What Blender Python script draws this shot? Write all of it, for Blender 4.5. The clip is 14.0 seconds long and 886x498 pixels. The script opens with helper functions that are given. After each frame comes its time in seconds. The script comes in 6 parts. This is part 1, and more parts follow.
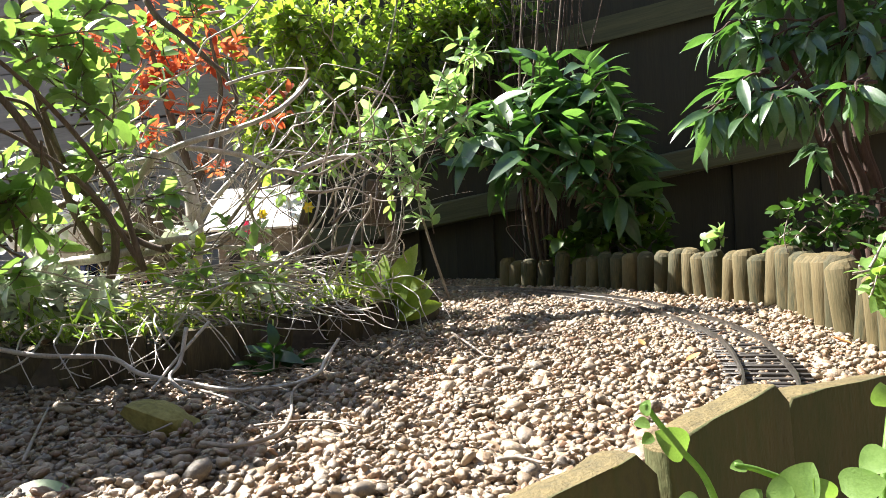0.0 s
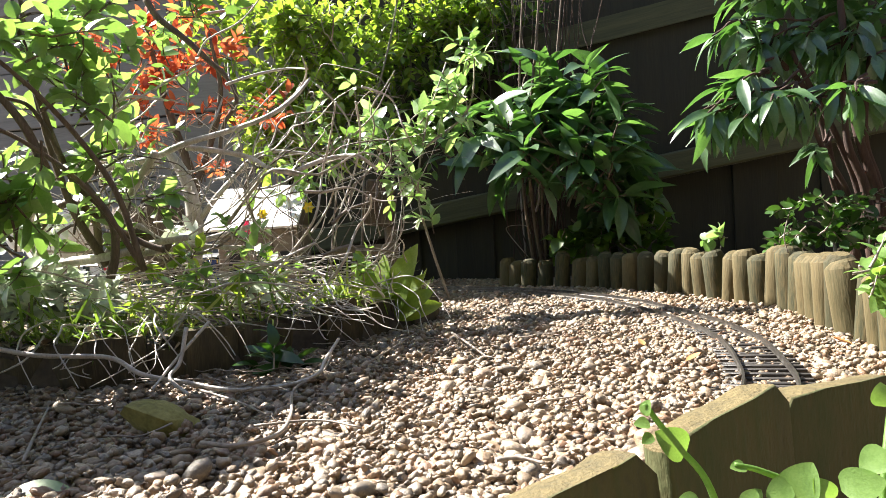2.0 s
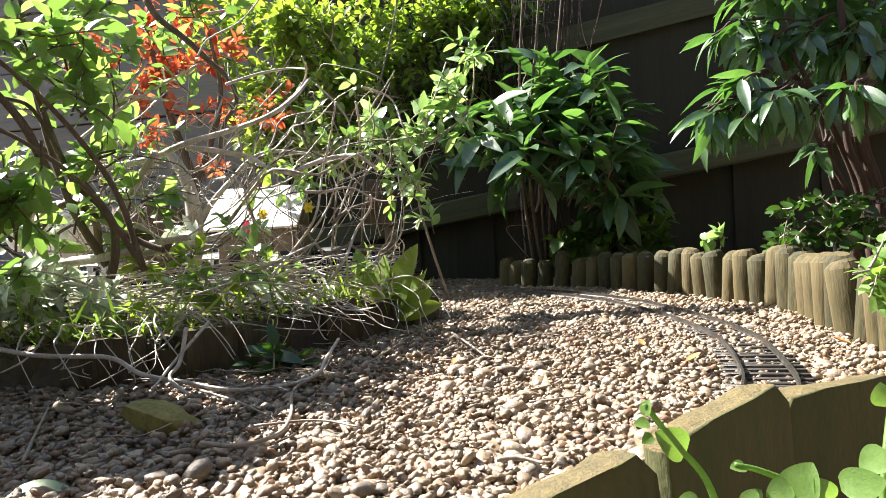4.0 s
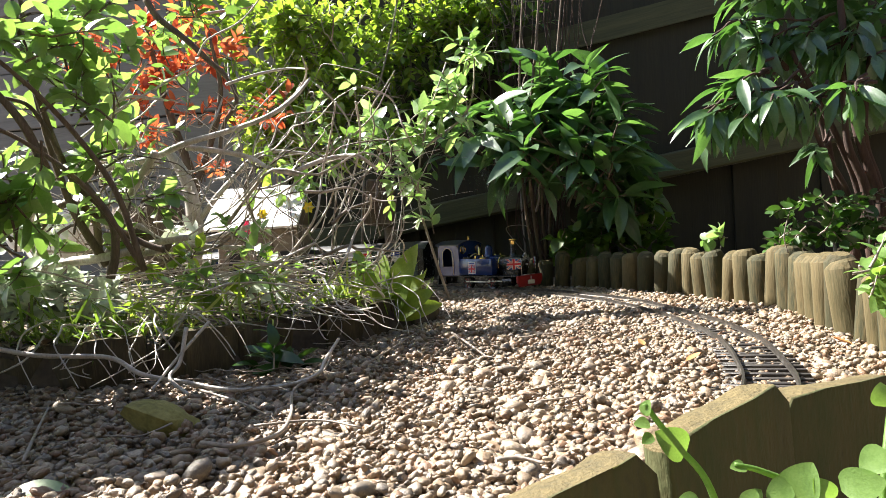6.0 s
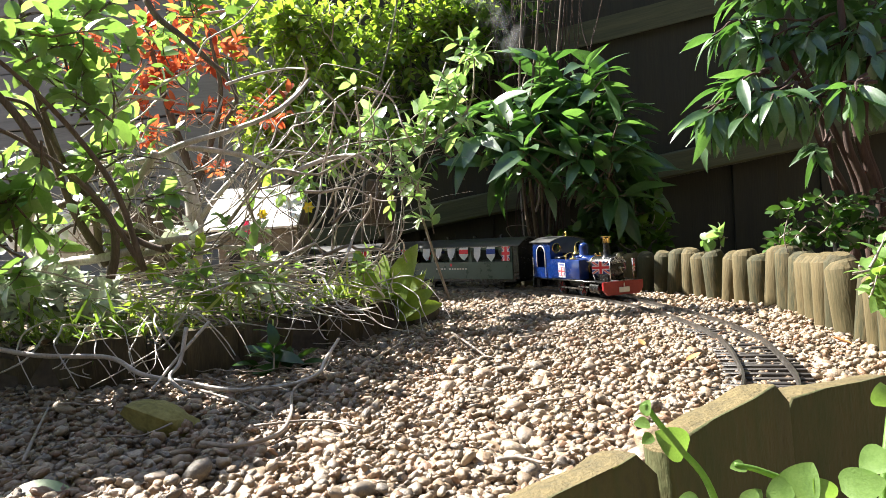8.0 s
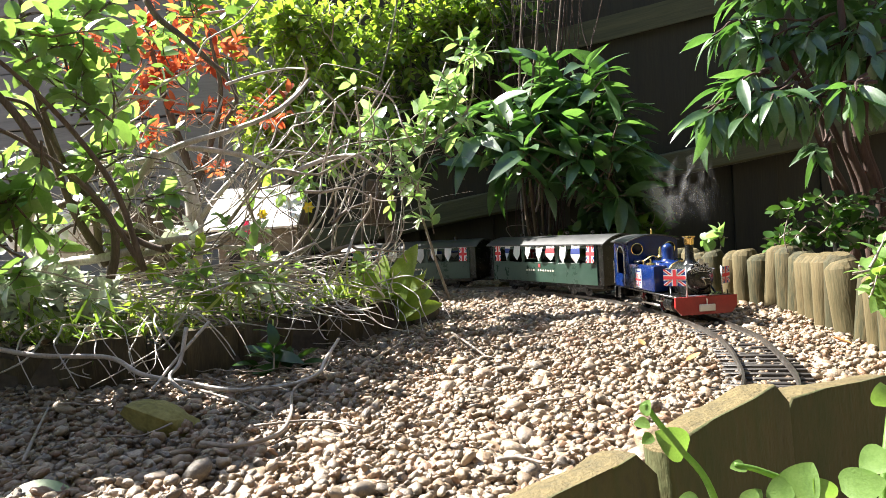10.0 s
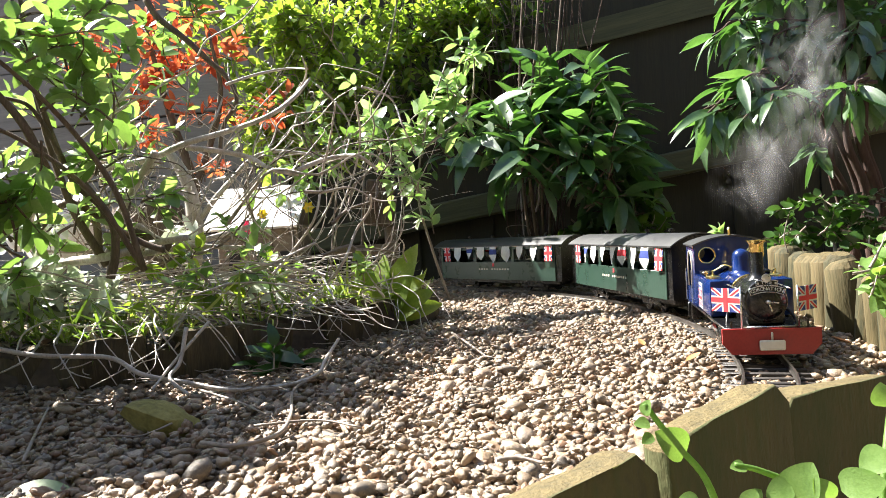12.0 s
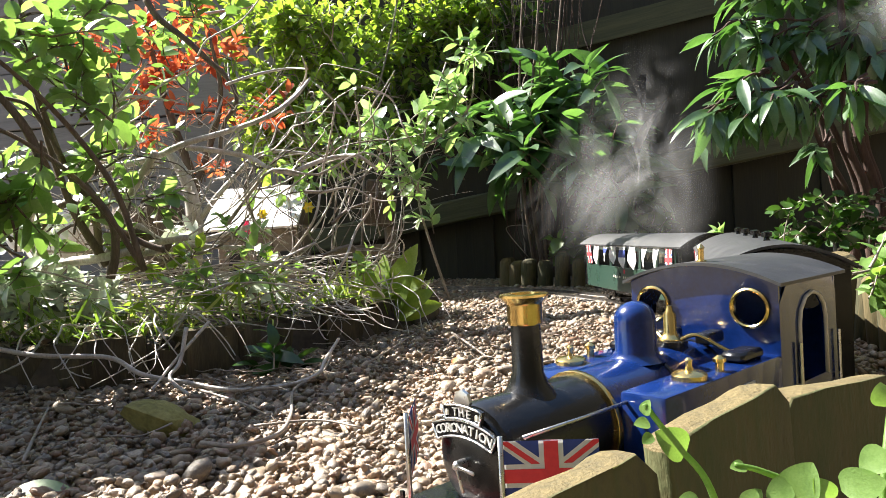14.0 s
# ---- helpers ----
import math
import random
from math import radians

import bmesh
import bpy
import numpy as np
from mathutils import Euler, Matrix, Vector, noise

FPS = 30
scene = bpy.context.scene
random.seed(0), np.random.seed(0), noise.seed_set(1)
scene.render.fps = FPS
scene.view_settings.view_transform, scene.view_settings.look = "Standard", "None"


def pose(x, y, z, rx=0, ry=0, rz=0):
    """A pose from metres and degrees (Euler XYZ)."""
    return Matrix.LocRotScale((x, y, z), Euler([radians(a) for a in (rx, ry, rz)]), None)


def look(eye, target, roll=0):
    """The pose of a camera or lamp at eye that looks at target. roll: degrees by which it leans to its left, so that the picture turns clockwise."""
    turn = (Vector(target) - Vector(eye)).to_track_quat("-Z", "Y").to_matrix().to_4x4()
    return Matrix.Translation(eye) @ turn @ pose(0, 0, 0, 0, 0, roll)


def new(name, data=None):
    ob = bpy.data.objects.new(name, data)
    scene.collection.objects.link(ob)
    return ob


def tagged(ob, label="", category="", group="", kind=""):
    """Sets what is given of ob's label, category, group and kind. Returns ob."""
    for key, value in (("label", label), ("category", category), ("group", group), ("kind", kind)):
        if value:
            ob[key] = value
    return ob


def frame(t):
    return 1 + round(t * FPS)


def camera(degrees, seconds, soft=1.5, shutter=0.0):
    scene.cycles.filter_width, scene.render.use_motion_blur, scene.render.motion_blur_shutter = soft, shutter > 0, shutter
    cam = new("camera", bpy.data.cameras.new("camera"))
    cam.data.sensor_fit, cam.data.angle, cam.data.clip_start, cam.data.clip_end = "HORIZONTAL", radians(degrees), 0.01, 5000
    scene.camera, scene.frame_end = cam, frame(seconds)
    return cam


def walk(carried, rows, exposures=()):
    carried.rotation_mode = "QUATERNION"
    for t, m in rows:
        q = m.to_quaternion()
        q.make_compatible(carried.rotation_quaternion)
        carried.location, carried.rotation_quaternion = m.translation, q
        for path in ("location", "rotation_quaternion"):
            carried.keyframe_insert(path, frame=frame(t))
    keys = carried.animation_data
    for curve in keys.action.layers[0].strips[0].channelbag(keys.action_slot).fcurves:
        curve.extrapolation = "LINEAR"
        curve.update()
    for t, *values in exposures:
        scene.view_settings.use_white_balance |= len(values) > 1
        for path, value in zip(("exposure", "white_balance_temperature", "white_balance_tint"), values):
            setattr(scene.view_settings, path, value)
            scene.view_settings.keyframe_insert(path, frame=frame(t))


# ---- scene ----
cam = camera(64.80, 14.0, 0.85)
EYE = (0.0, 0.0, 0.150)
VIEW = look(EYE, (0.0, 1.0, 0.150 - 0.02493), -3.28)
walk(cam, [(0.0, VIEW), (14.0, VIEW)], [(0.0, 2.24), (3.0, 2.2), (5.5, 2.12), (7.0, 2.11), (8.0, 2.2), (10.5, 2.28), (12.5, 2.24), (14.0, 2.18)])

# ---- daylight: sun beyond the bed, from the left ----
SUN_AZ, SUN_EL = 148.0, 47.0      # direction towards the sun, degrees from +x, and its height
world = bpy.data.worlds.new("sky")
scene.world = world
world.use_nodes = True
wn = world.node_tree
sky = wn.nodes.new("ShaderNodeTexSky")
sky.sky_type = "NISHITA"
sky.sun_disc = False
sky.sun_elevation = radians(SUN_EL)
sky.sun_rotation = radians(90 - SUN_AZ)
wn.nodes["Background"].inputs["Strength"].default_value = 0.062
wn.links.new(sky.outputs["Color"], wn.nodes["Background"].inputs["Color"])
sun_data = bpy.data.lights.new("sun", "SUN")
sun_data.energy, sun_data.angle, sun_data.color = 5.0, radians(0.5), (1.0, 0.955, 0.89)
sun = new("sun", sun_data)
to_sun = Vector((math.cos(radians(SUN_AZ)) * math.cos(radians(SUN_EL)), math.sin(radians(SUN_AZ)) * math.cos(radians(SUN_EL)), math.sin(radians(SUN_EL))))
sun.matrix_world = look(to_sun * 20, (0, 0, 0))


# ---- materials ----
def mat(name, colours, rough=0.6, scale=60.0, bump=0.0, metal=0.0, spec=0.5, island=0.0, obj_rand=0.0, stretch=(1, 1, 1), fine=1.0, through_light=None, coat=0.0):
    """Noise at two scales mixes the colours; island and obj_rand vary piece by piece."""
    m = bpy.data.materials.new(name)
    m.use_nodes = True
    nt = m.node_tree
    N, L = nt.nodes, nt.links
    bsdf = N["Principled BSDF"]
    tc = N.new("ShaderNodeTexCoord")
    mp = N.new("ShaderNodeMapping")
    mp.inputs["Scale"].default_value = stretch
    L.new(tc.outputs["Object"], mp.inputs["Vector"])
    big = N.new("ShaderNodeTexNoise")
    big.inputs["Scale"].default_value = scale
    big.inputs["Detail"].default_value = 5
    big.inputs["Roughness"].default_value = 0.65
    L.new(mp.outputs["Vector"], big.inputs["Vector"])
    small = N.new("ShaderNodeTexNoise")
    small.inputs["Scale"].default_value = scale * 7.3
    small.inputs["Detail"].default_value = 4
    L.new(mp.outputs["Vector"], small.inputs["Vector"])
    ramp = N.new("ShaderNodeValToRGB")
    n = len(colours)
    while len(ramp.color_ramp.elements) < n:
        ramp.color_ramp.elements.new(0.5)
    for i, c in enumerate(colours):
        ramp.color_ramp.elements[i].position = i / (n - 1)
        ramp.color_ramp.elements[i].color = (*c, 1)
    def math_node(op, a, b):
        q = N.new("ShaderNodeMath")
        q.operation = op
        for k, v in enumerate((a, b)):
            if isinstance(v, (int, float)):
                q.inputs[k].default_value = v
            else:
                L.new(v, q.inputs[k])
        return q.outputs[0]
    fac = big.outputs["Fac"]
    mixed = math_node("ADD", math_node("MULTIPLY", fac, 1 - 0.35 * fine), math_node("MULTIPLY", small.outputs["Fac"], 0.35 * fine))
    wide = N.new("ShaderNodeMapRange")
    wide.inputs["From Min"].default_value, wide.inputs["From Max"].default_value = 0.28, 0.72
    L.new(mixed, wide.inputs["Value"])
    mixed = wide.outputs["Result"]
    if island or obj_rand:
        w = island or obj_rand
        if island:
            g = N.new("ShaderNodeNewGeometry")
            r = g.outputs["Random Per Island"]
        else:
            r = N.new("ShaderNodeObjectInfo").outputs["Random"]
        mixed = math_node("ADD", math_node("MULTIPLY", r, w), math_node("MULTIPLY", mixed, 1 - w))
    L.new(mixed, ramp.inputs["Fac"])
    L.new(ramp.outputs["Color"], bsdf.inputs["Base Color"])
    bsdf.inputs["Metallic"].default_value = metal
    bsdf.inputs["Specular IOR Level"].default_value = spec
    bsdf.inputs["Coat Weight"].default_value = coat
    rr = N.new("ShaderNodeMapRange")
    rr.inputs["To Min"].default_value = max(0.02, rough - 0.12)
    rr.inputs["To Max"].default_value = min(1.0, rough + 0.12)
    L.new(big.outputs["Fac"], rr.inputs["Value"])
    L.new(rr.outputs["Result"], bsdf.inputs["Roughness"])
    if bump:
        b = N.new("ShaderNodeBump")
        b.inputs["Strength"].default_value = min(1.0, bump)
        b.inputs["Distance"].default_value = 0.002
        L.new(math_node("ADD", fac, math_node("MULTIPLY", small.outputs["Fac"], 0.4)), b.inputs["Height"])
        L.new(b.outputs["Normal"], bsdf.inputs["Normal"])
    if through_light:
        tr = N.new("ShaderNodeBsdfTranslucent")
        hs = N.new("ShaderNodeMix")
        hs.data_type, hs.blend_type = "RGBA", "MULTIPLY"
        hs.inputs[0].default_value = 1.0
        L.new(ramp.outputs["Color"], hs.inputs[6])
        hs.inputs[7].default_value = (*through_light[1:], 1)
        L.new(hs.outputs[2], tr.inputs["Color"])
        mx = N.new("ShaderNodeMixShader")
        mx.inputs["Fac"].default_value = through_light[0]
        L.new(bsdf.outputs["BSDF"], mx.inputs[1])
        L.new(tr.outputs["BSDF"], mx.inputs[2])
        L.new(mx.outputs["Shader"], N["Material Output"].inputs["Surface"])
    return m


M_SOIL = mat("soil", [(0.03, 0.022, 0.015), (0.07, 0.05, 0.033), (0.11, 0.085, 0.06)], 0.9, 25, 0.8)
M_GRIT = mat("grit", [(0.08, 0.062, 0.045), (0.2, 0.16, 0.115), (0.3, 0.25, 0.19)], 0.9, 120, 1.0)
M_PEBBLE = mat("pebble", [(0.04, 0.028, 0.02), (0.14, 0.098, 0.062), (0.28, 0.205, 0.13), (0.19, 0.10, 0.052), (0.44, 0.355, 0.255), (0.10, 0.086, 0.07), (0.32, 0.235, 0.15), (0.2, 0.165, 0.13), (0.60, 0.53, 0.43)], 0.42, 260, 0.5, island=0.76)
M_LOG = mat("log wood", [(0.010, 0.008, 0.0025), (0.05, 0.037, 0.011), (0.030, 0.030, 0.008), (0.10, 0.073, 0.026), (0.056, 0.046, 0.013), (0.15, 0.112, 0.046)], 0.85, 18, 1.0, obj_rand=0.45, stretch=(2.6, 2.6, 0.45))
M_LOG_MOSS = mat("green-stained log wood", [(0.020, 0.019, 0.006), (0.065, 0.058, 0.016), (0.045, 0.055, 0.013), (0.12, 0.10, 0.032)], 0.85, 34, 1.0, obj_rand=0.2, stretch=(1.5, 1.5, 0.6))
M_LOG_END = mat("log end wood", [(0.04, 0.032, 0.010), (0.10, 0.075, 0.026), (0.18, 0.135, 0.055)], 0.85, 110, 0.9)
M_LOG_DARK = mat("dark mossy log wood", [(0.025, 0.02, 0.011), (0.065, 0.05, 0.026), (0.13, 0.105, 0.05)], 0.9, 30, 0.8, obj_rand=0.2, stretch=(3, 3, 0.4))
M_FENCE = mat("fence wood", [(0.013, 0.011, 0.006), (0.030, 0.026, 0.0135), (0.054, 0.047, 0.025)], 0.85, 9, 0.7, obj_rand=0.3, stretch=(6, 6, 0.25))
M_RAIL_WOOD = mat("fence rail wood", [(0.034, 0.035, 0.015), (0.066, 0.066, 0.03), (0.1, 0.098, 0.048)], 0.85, 9, 0.7, stretch=(0.3, 6, 6))
M_GREY_WOOD = mat("weathered grey wood", [(0.10, 0.094, 0.085), (0.17, 0.16, 0.148), (0.23, 0.22, 0.205)], 0.85, 9, 0.5, obj_rand=0.2, stretch=(0.3, 6, 6))
# pale leaves; the near-white end of the ramp stands in for sun glare
M_SILVER = mat("silvery leaf with sun glare painted in", [(0.4, 0.45, 0.36), (0.56, 0.6, 0.51), (0.7, 0.73, 0.66)], 0.5, 40, 0.1, island=0.6, through_light=(0.3, 1.1, 1.15, 0.9))
M_YELLOW = mat("yellow petal", [(0.6, 0.42, 0.02), (0.75, 0.55, 0.03), (0.8, 0.62, 0.05)], 0.5, 40, through_light=(0.4, 1.1, 1.1, 0.8))
M_PINK = mat("red petal", [(0.5, 0.02, 0.06), (0.65, 0.05, 0.12), (0.7, 0.1, 0.2)], 0.5, 40, through_light=(0.4, 1.1, 1.0, 1.0))
M_RAIL = mat("rail metal", [(0.06, 0.052, 0.045), (0.13, 0.118, 0.105), (0.28, 0.265, 0.25)], 0.32, 80, 0.2, metal=0.8)
M_SLEEPER = mat("sleeper plastic", [(0.018, 0.015, 0.013), (0.035, 0.03, 0.026), (0.06, 0.052, 0.045)], 0.6, 90, 0.4, obj_rand=0.2)
M_TWIG = mat("twig bark", [(0.035, 0.025, 0.018), (0.13, 0.095, 0.07), (0.34, 0.29, 0.24), (0.62, 0.57, 0.51)], 0.55, 40, 0.5, island=0.5)
# pale bark, lifted further so the colour itself carries sunlight on the twigs
M_PALE_TWIG = mat("pale bark with sunlight painted in", [(0.22, 0.18, 0.145), (0.42, 0.37, 0.32), (0.62, 0.57, 0.51)], 0.5, 60, 0.6, stretch=(2, 2, 0.6))
M_BARK = mat("bark", [(0.05, 0.036, 0.026), (0.12, 0.085, 0.06), (0.2, 0.15, 0.11)], 0.85, 35, 0.9, stretch=(2, 2, 0.5))
M_REDBARK = mat("red brown bark", [(0.02, 0.012, 0.009), (0.05, 0.026, 0.018), (0.09, 0.05, 0.035)], 0.85, 30, 0.9, stretch=(2, 2, 0.4))
M_LEAF_YG = mat("yellow green leaf", [(0.07, 0.14, 0.025), (0.17, 0.25, 0.05), (0.34, 0.42, 0.12)], 0.35, 50, 0.1, island=0.6, through_light=(0.55, 1.7, 1.7, 0.7))
M_LEAF_FRESH = mat("fresh green leaf", [(0.06, 0.13, 0.03), (0.15, 0.24, 0.07), (0.30, 0.40, 0.17)], 0.35, 50, 0.1, island=0.6, through_light=(0.45, 1.6, 1.7, 0.9), spec=1.0)
M_LEAF_DK = mat("dark glossy leaf", [(0.022, 0.055, 0.012), (0.04, 0.09, 0.02), (0.065, 0.13, 0.028)], 0.33, 50, 0.15, island=0.6, through_light=(0.25, 1.6, 1.9, 0.6))
M_LEAF_LAUREL = mat("laurel leaf", [(0.026, 0.064, 0.022), (0.064, 0.13, 0.048), (0.14, 0.225, 0.10)], 0.38, 40, 0.15, obj_rand=0.5, through_light=(0.36, 1.6, 1.9, 0.7), spec=1.0, coat=0.25)
M_LEAF_MID = mat("mid green leaf", [(0.035, 0.08, 0.012), (0.08, 0.15, 0.02), (0.15, 0.24, 0.035)], 0.35, 50, 0.1, island=0.6, through_light=(0.45, 1.6, 1.7, 0.7), spec=0.7)
M_LEAF_SAGE = mat("pale downy leaf", [(0.12, 0.22, 0.06), (0.25, 0.37, 0.15), (0.50, 0.58, 0.40)], 0.38, 50, 0.1, island=0.6, through_light=(0.4, 1.3, 1.45, 0.8), spec=0.8)
M_LEAF_RED = mat("orange red young leaf", [(0.32, 0.05, 0.025), (0.50, 0.12, 0.05), (0.64, 0.29, 0.15)], 0.4, 50, 0.1, island=0.7, through_light=(0.4, 1.3, 1.1, 0.8))
M_GRASS = mat("grass blade", [(0.07, 0.14, 0.025), (0.2, 0.28, 0.06), (0.42, 0.43, 0.18)], 0.5, 40, 0.0, island=0.7, through_light=(0.45, 1.4, 1.5, 0.7))
M_WEED = mat("fresh weed leaf", [(0.12, 0.22, 0.05), (0.17, 0.29, 0.07), (0.22, 0.35, 0.10)], 0.45, 300, 0.15, through_light=(0.5, 1.5, 1.5, 0.8))
M_LITTER = mat("dead leaf litter", [(0.08, 0.055, 0.035), (0.28, 0.21, 0.14), (0.56, 0.48, 0.36)], 0.8, 40, 0.3, island=0.8)


# ---- mesh helpers ----
class Geo:
    """Vertices and faces that are gathered into one mesh."""
    def __init__(self):
        self.v, self.f = [], []

    def add(self, verts, faces):
        k = len(self.v)
        self.v.extend(verts)
        self.f.extend([tuple(i + k for i in q) for q in faces])

    def tube(self, pts, r0, r1, sides=5, cap=True):
        pts = [Vector(p) for p in pts]
        n, verts, faces = len(pts), [], []
        side = None
        for i, p in enumerate(pts):
            d = (pts[min(i + 1, n - 1)] - pts[max(i - 1, 0)]).normalized()
            side = d.orthogonal().normalized() if side is None else (side - d * side.dot(d)).normalized()
            up = d.cross(side)
            r = r0 + (r1 - r0) * i / max(1, n - 1)
            for j in range(sides):
                a = 2 * math.pi * j / sides
                verts.append(tuple(p + side * (r * math.cos(a)) + up * (r * math.sin(a))))
        for i in range(n - 1):
            for j in range(sides):
                k = (j + 1) % sides
                faces.append((i * sides + j, i * sides + k, (i + 1) * sides + k, (i + 1) * sides + j))
        if cap:
            faces.append(tuple(reversed(range(sides))))
            faces.append(tuple(range((n - 1) * sides, n * sides)))
        self.add(verts, faces)

    def leaf(self, base, way, up, length, width, droop=0.25, fold=0.15, steps=4, tip=0.5):
        """A leaf from base along way: two rows of quads either side of the midrib; tip: where it is broadest."""
        way = Vector(way).normalized()
        side = way.cross(Vector(up))
        side = side.normalized() if side.length > 1e-4 else way.orthogonal().normalized()
        up = side.cross(way)
        base = Vector(base)
        verts, faces = [], []
        for i in range(steps + 1):
            t = i / steps
            w = width * 0.5 * (math.sin(math.pi * t ** (0.7 if tip < 0.5 else 0.85)) ** 0.62 if 0 < t < 1 else 0.05)
            c = base + way * (length * t) - up * (length * droop * t * t)
            for s in (-1, 0, 1):
                verts.append(tuple(c + side * (s * w) + up * (abs(s) * w * fold)))
        for i in range(steps):
            for s in (0, 1):
                a = i * 3 + s
                faces.append((a, a + 1, a + 4, a + 3))
        self.add(verts, faces)

    def mesh(self, name, material, smooth=True):
        me = bpy.data.meshes.new(name)
        me.from_pydata(self.v, [], self.f)
        me.materials.append(material)
        if smooth:
            me.polygons.foreach_set("use_smooth", [True] * len(me.polygons))
        me.update()
        return me


def bm_mesh(name, bm, material, smooth=False):
    me = bpy.data.meshes.new(name)
    bmesh.ops.recalc_face_normals(bm, faces=bm.faces[:])
    for e in bm.edges:
        e.smooth = len(e.link_faces) == 2 and e.calc_face_angle(0.0) < radians(38)
    for f in bm.faces:
        f.smooth = True
    bm.to_mesh(me)
    bm.free()
    for m in material if isinstance(material, (list, tuple)) else [material]:
        me.materials.append(m)
    return me


def part(name, data, parent, label="", at=None):
    ob = new(name, data)
    ob.parent = parent
    if at is not None:
        ob.matrix_basis = at
    return tagged(ob, label) if label else ob


def box(x0, x1, y0, y1, z0, z1, bevel=0.0, seg=1):
    bm = bmesh.new()
    bmesh.ops.create_cube(bm, size=1)
    for v in bm.verts:
        v.co = Vector(((x0 + x1) / 2 + v.co.x * (x1 - x0), (y0 + y1) / 2 + v.co.y * (y1 - y0), (z0 + z1) / 2 + v.co.z * (z1 - z0)))
    if bevel:
        bmesh.ops.bevel(bm, geom=bm.edges[:], offset=bevel, segments=seg, profile=0.5, affect="EDGES")
    return bm


def turned(profile, segs=20, axis="Z", origin=(0, 0, 0), closed=True):
    """A body of revolution from (radius, height) pairs."""
    bm = bmesh.new()
    rings = []
    for r, h in profile:
        ring = []
        for j in range(segs):
            a = 2 * math.pi * j / segs
            c, s = r * math.cos(a), r * math.sin(a)
            co = {"Z": (c, s, h), "X": (h, c, s), "Y": (c, h, s)}[axis]
            ring.append(bm.verts.new(Vector(co) + Vector(origin)))
        rings.append(ring)
    for a, b in zip(rings, rings[1:]):
        for j in range(segs):
            bm.faces.new((a[j], a[(j + 1) % segs], b[(j + 1) % segs], b[j]))
    if closed:
        bm.faces.new(rings[0][::-1])
        bm.faces.new(rings[-1])
    return bm


def spline(points, n=16):
    P = [Vector(p) for p in points]
    Q = [2 * P[0] - P[1], *P, 2 * P[-1] - P[-2]]
    out = []
    for i in range(1, len(Q) - 2):
        a, b, c, d = Q[i - 1:i + 3]
        for k in range(n):
            t = k / n
            out.append(0.5 * (2 * b + (c - a) * t + (2 * a - 5 * b + 4 * c - d) * t * t + (3 * b - a - 3 * c + d) * t ** 3))
    out.append(P[-1])
    return out


class Line:
    """A curve on the ground, by arc length."""
    def __init__(self, points, n=24):
        self.p = spline([(x, y, 0) for x, y in points], n)
        self.s = [0.0]
        for a, b in zip(self.p, self.p[1:]):
            self.s.append(self.s[-1] + (b - a).length)

    def at(self, s):
        s = min(max(s, 0.0), self.s[-1] - 1e-6)
        i = int(np.searchsorted(self.s, s, "right")) - 1
        k = (s - self.s[i]) / max(1e-9, self.s[i + 1] - self.s[i])
        return self.p[i].lerp(self.p[i + 1], k)

    def way(self, s):
        return (self.at(s + 0.01) - self.at(s - 0.01)).normalized()


def inside(x, y, poly):
    hit = False
    for (x0, y0), (x1, y1) in zip(poly, poly[1:] + poly[:1]):
        if (y0 > y) != (y1 > y) and x < (x1 - x0) * (y - y0) / (y1 - y0) + x0:
            hit = not hit
    return hit


# ---- lines of the plan ----
TRACK = Line([(-2.6, 1.95), (-1.594, 1.964), (-0.811, 1.945), (-0.338, 1.893), (-0.092, 1.805), (0.064, 1.68), (0.199, 1.519), (0.304, 1.278), (0.341, 1.039),
              (0.336, 0.82), (0.29, 0.641), (0.249, 0.542), (0.188, 0.435), (0.09, 0.322), (-0.068, 0.22), (-0.239, 0.141), (-0.461, 0.075)])
RAIL_Z, GAUGE = 0.012, 0.042
EDGE = [(0.152, 1.775), (0.160, 1.745), (0.203, 1.690), (0.270, 1.645), (0.343, 1.585), (0.397, 1.475), (0.465, 1.345), (0.500, 1.19), (0.517, 1.09), (0.510, 0.985),
        (0.487, 0.885), (0.470, 0.80), (0.458, 0.73), (0.435, 0.65), (0.39, 0.53), (0.32, 0.40), (0.25, 0.305), (0.20, 0.262)]
BED = [(-0.95, 0.79), (-0.68, 0.775), (-0.475, 0.77), (-0.397, 0.745), (-0.33, 0.765), (-0.288, 0.782), (-0.247, 0.83), (-0.201, 0.925), (-0.146, 0.95), (-0.107, 1.008), (-0.063, 1.103), (-0.02, 1.185)]
BED_BACK = [(-0.03, 1.28), (-0.10, 1.42), (-0.30, 1.52), (-0.6, 1.60), (-1.4, 1.64), (-2.4, 1.64), (-2.4, 0.85)]
BED_POLY = BED + BED_BACK


def ground_z(x, y):
    return 0.006 * noise.noise((x * 3.1, y * 3.1, 0.3)) + 0.003 * noise.noise((x * 11, y * 11, 2.0))


# ---- ground ----
def build_ground():
    g = Geo()
    xs = [-60, -20, -8, -4] + [-2.6 + 0.05 * i for i in range(89)] + [3, 6, 20, 60]
    ys = [-60, -20, -6, -2] + [-1 + 0.05 * i for i in range(81)] + [4, 7, 20, 60]
    for y in ys:
        for x in xs:
            near = abs(x) < 2.7 and -1.1 < y < 3.1
            g.v.append((x, y, -0.008 + (ground_z(x, y) if near else 0.0)))
    w = len(xs)
    for j in range(len(ys) - 1):
        for i in range(w - 1):
            g.f.append((j * w + i, j * w + i + 1, (j + 1) * w + i + 1, (j + 1) * w + i))
    ob = new("ground", g.mesh("ground", M_GRIT))
    tagged(ob, "brown gritty earth under the gravel and garden beds", "ground", kind="structure")


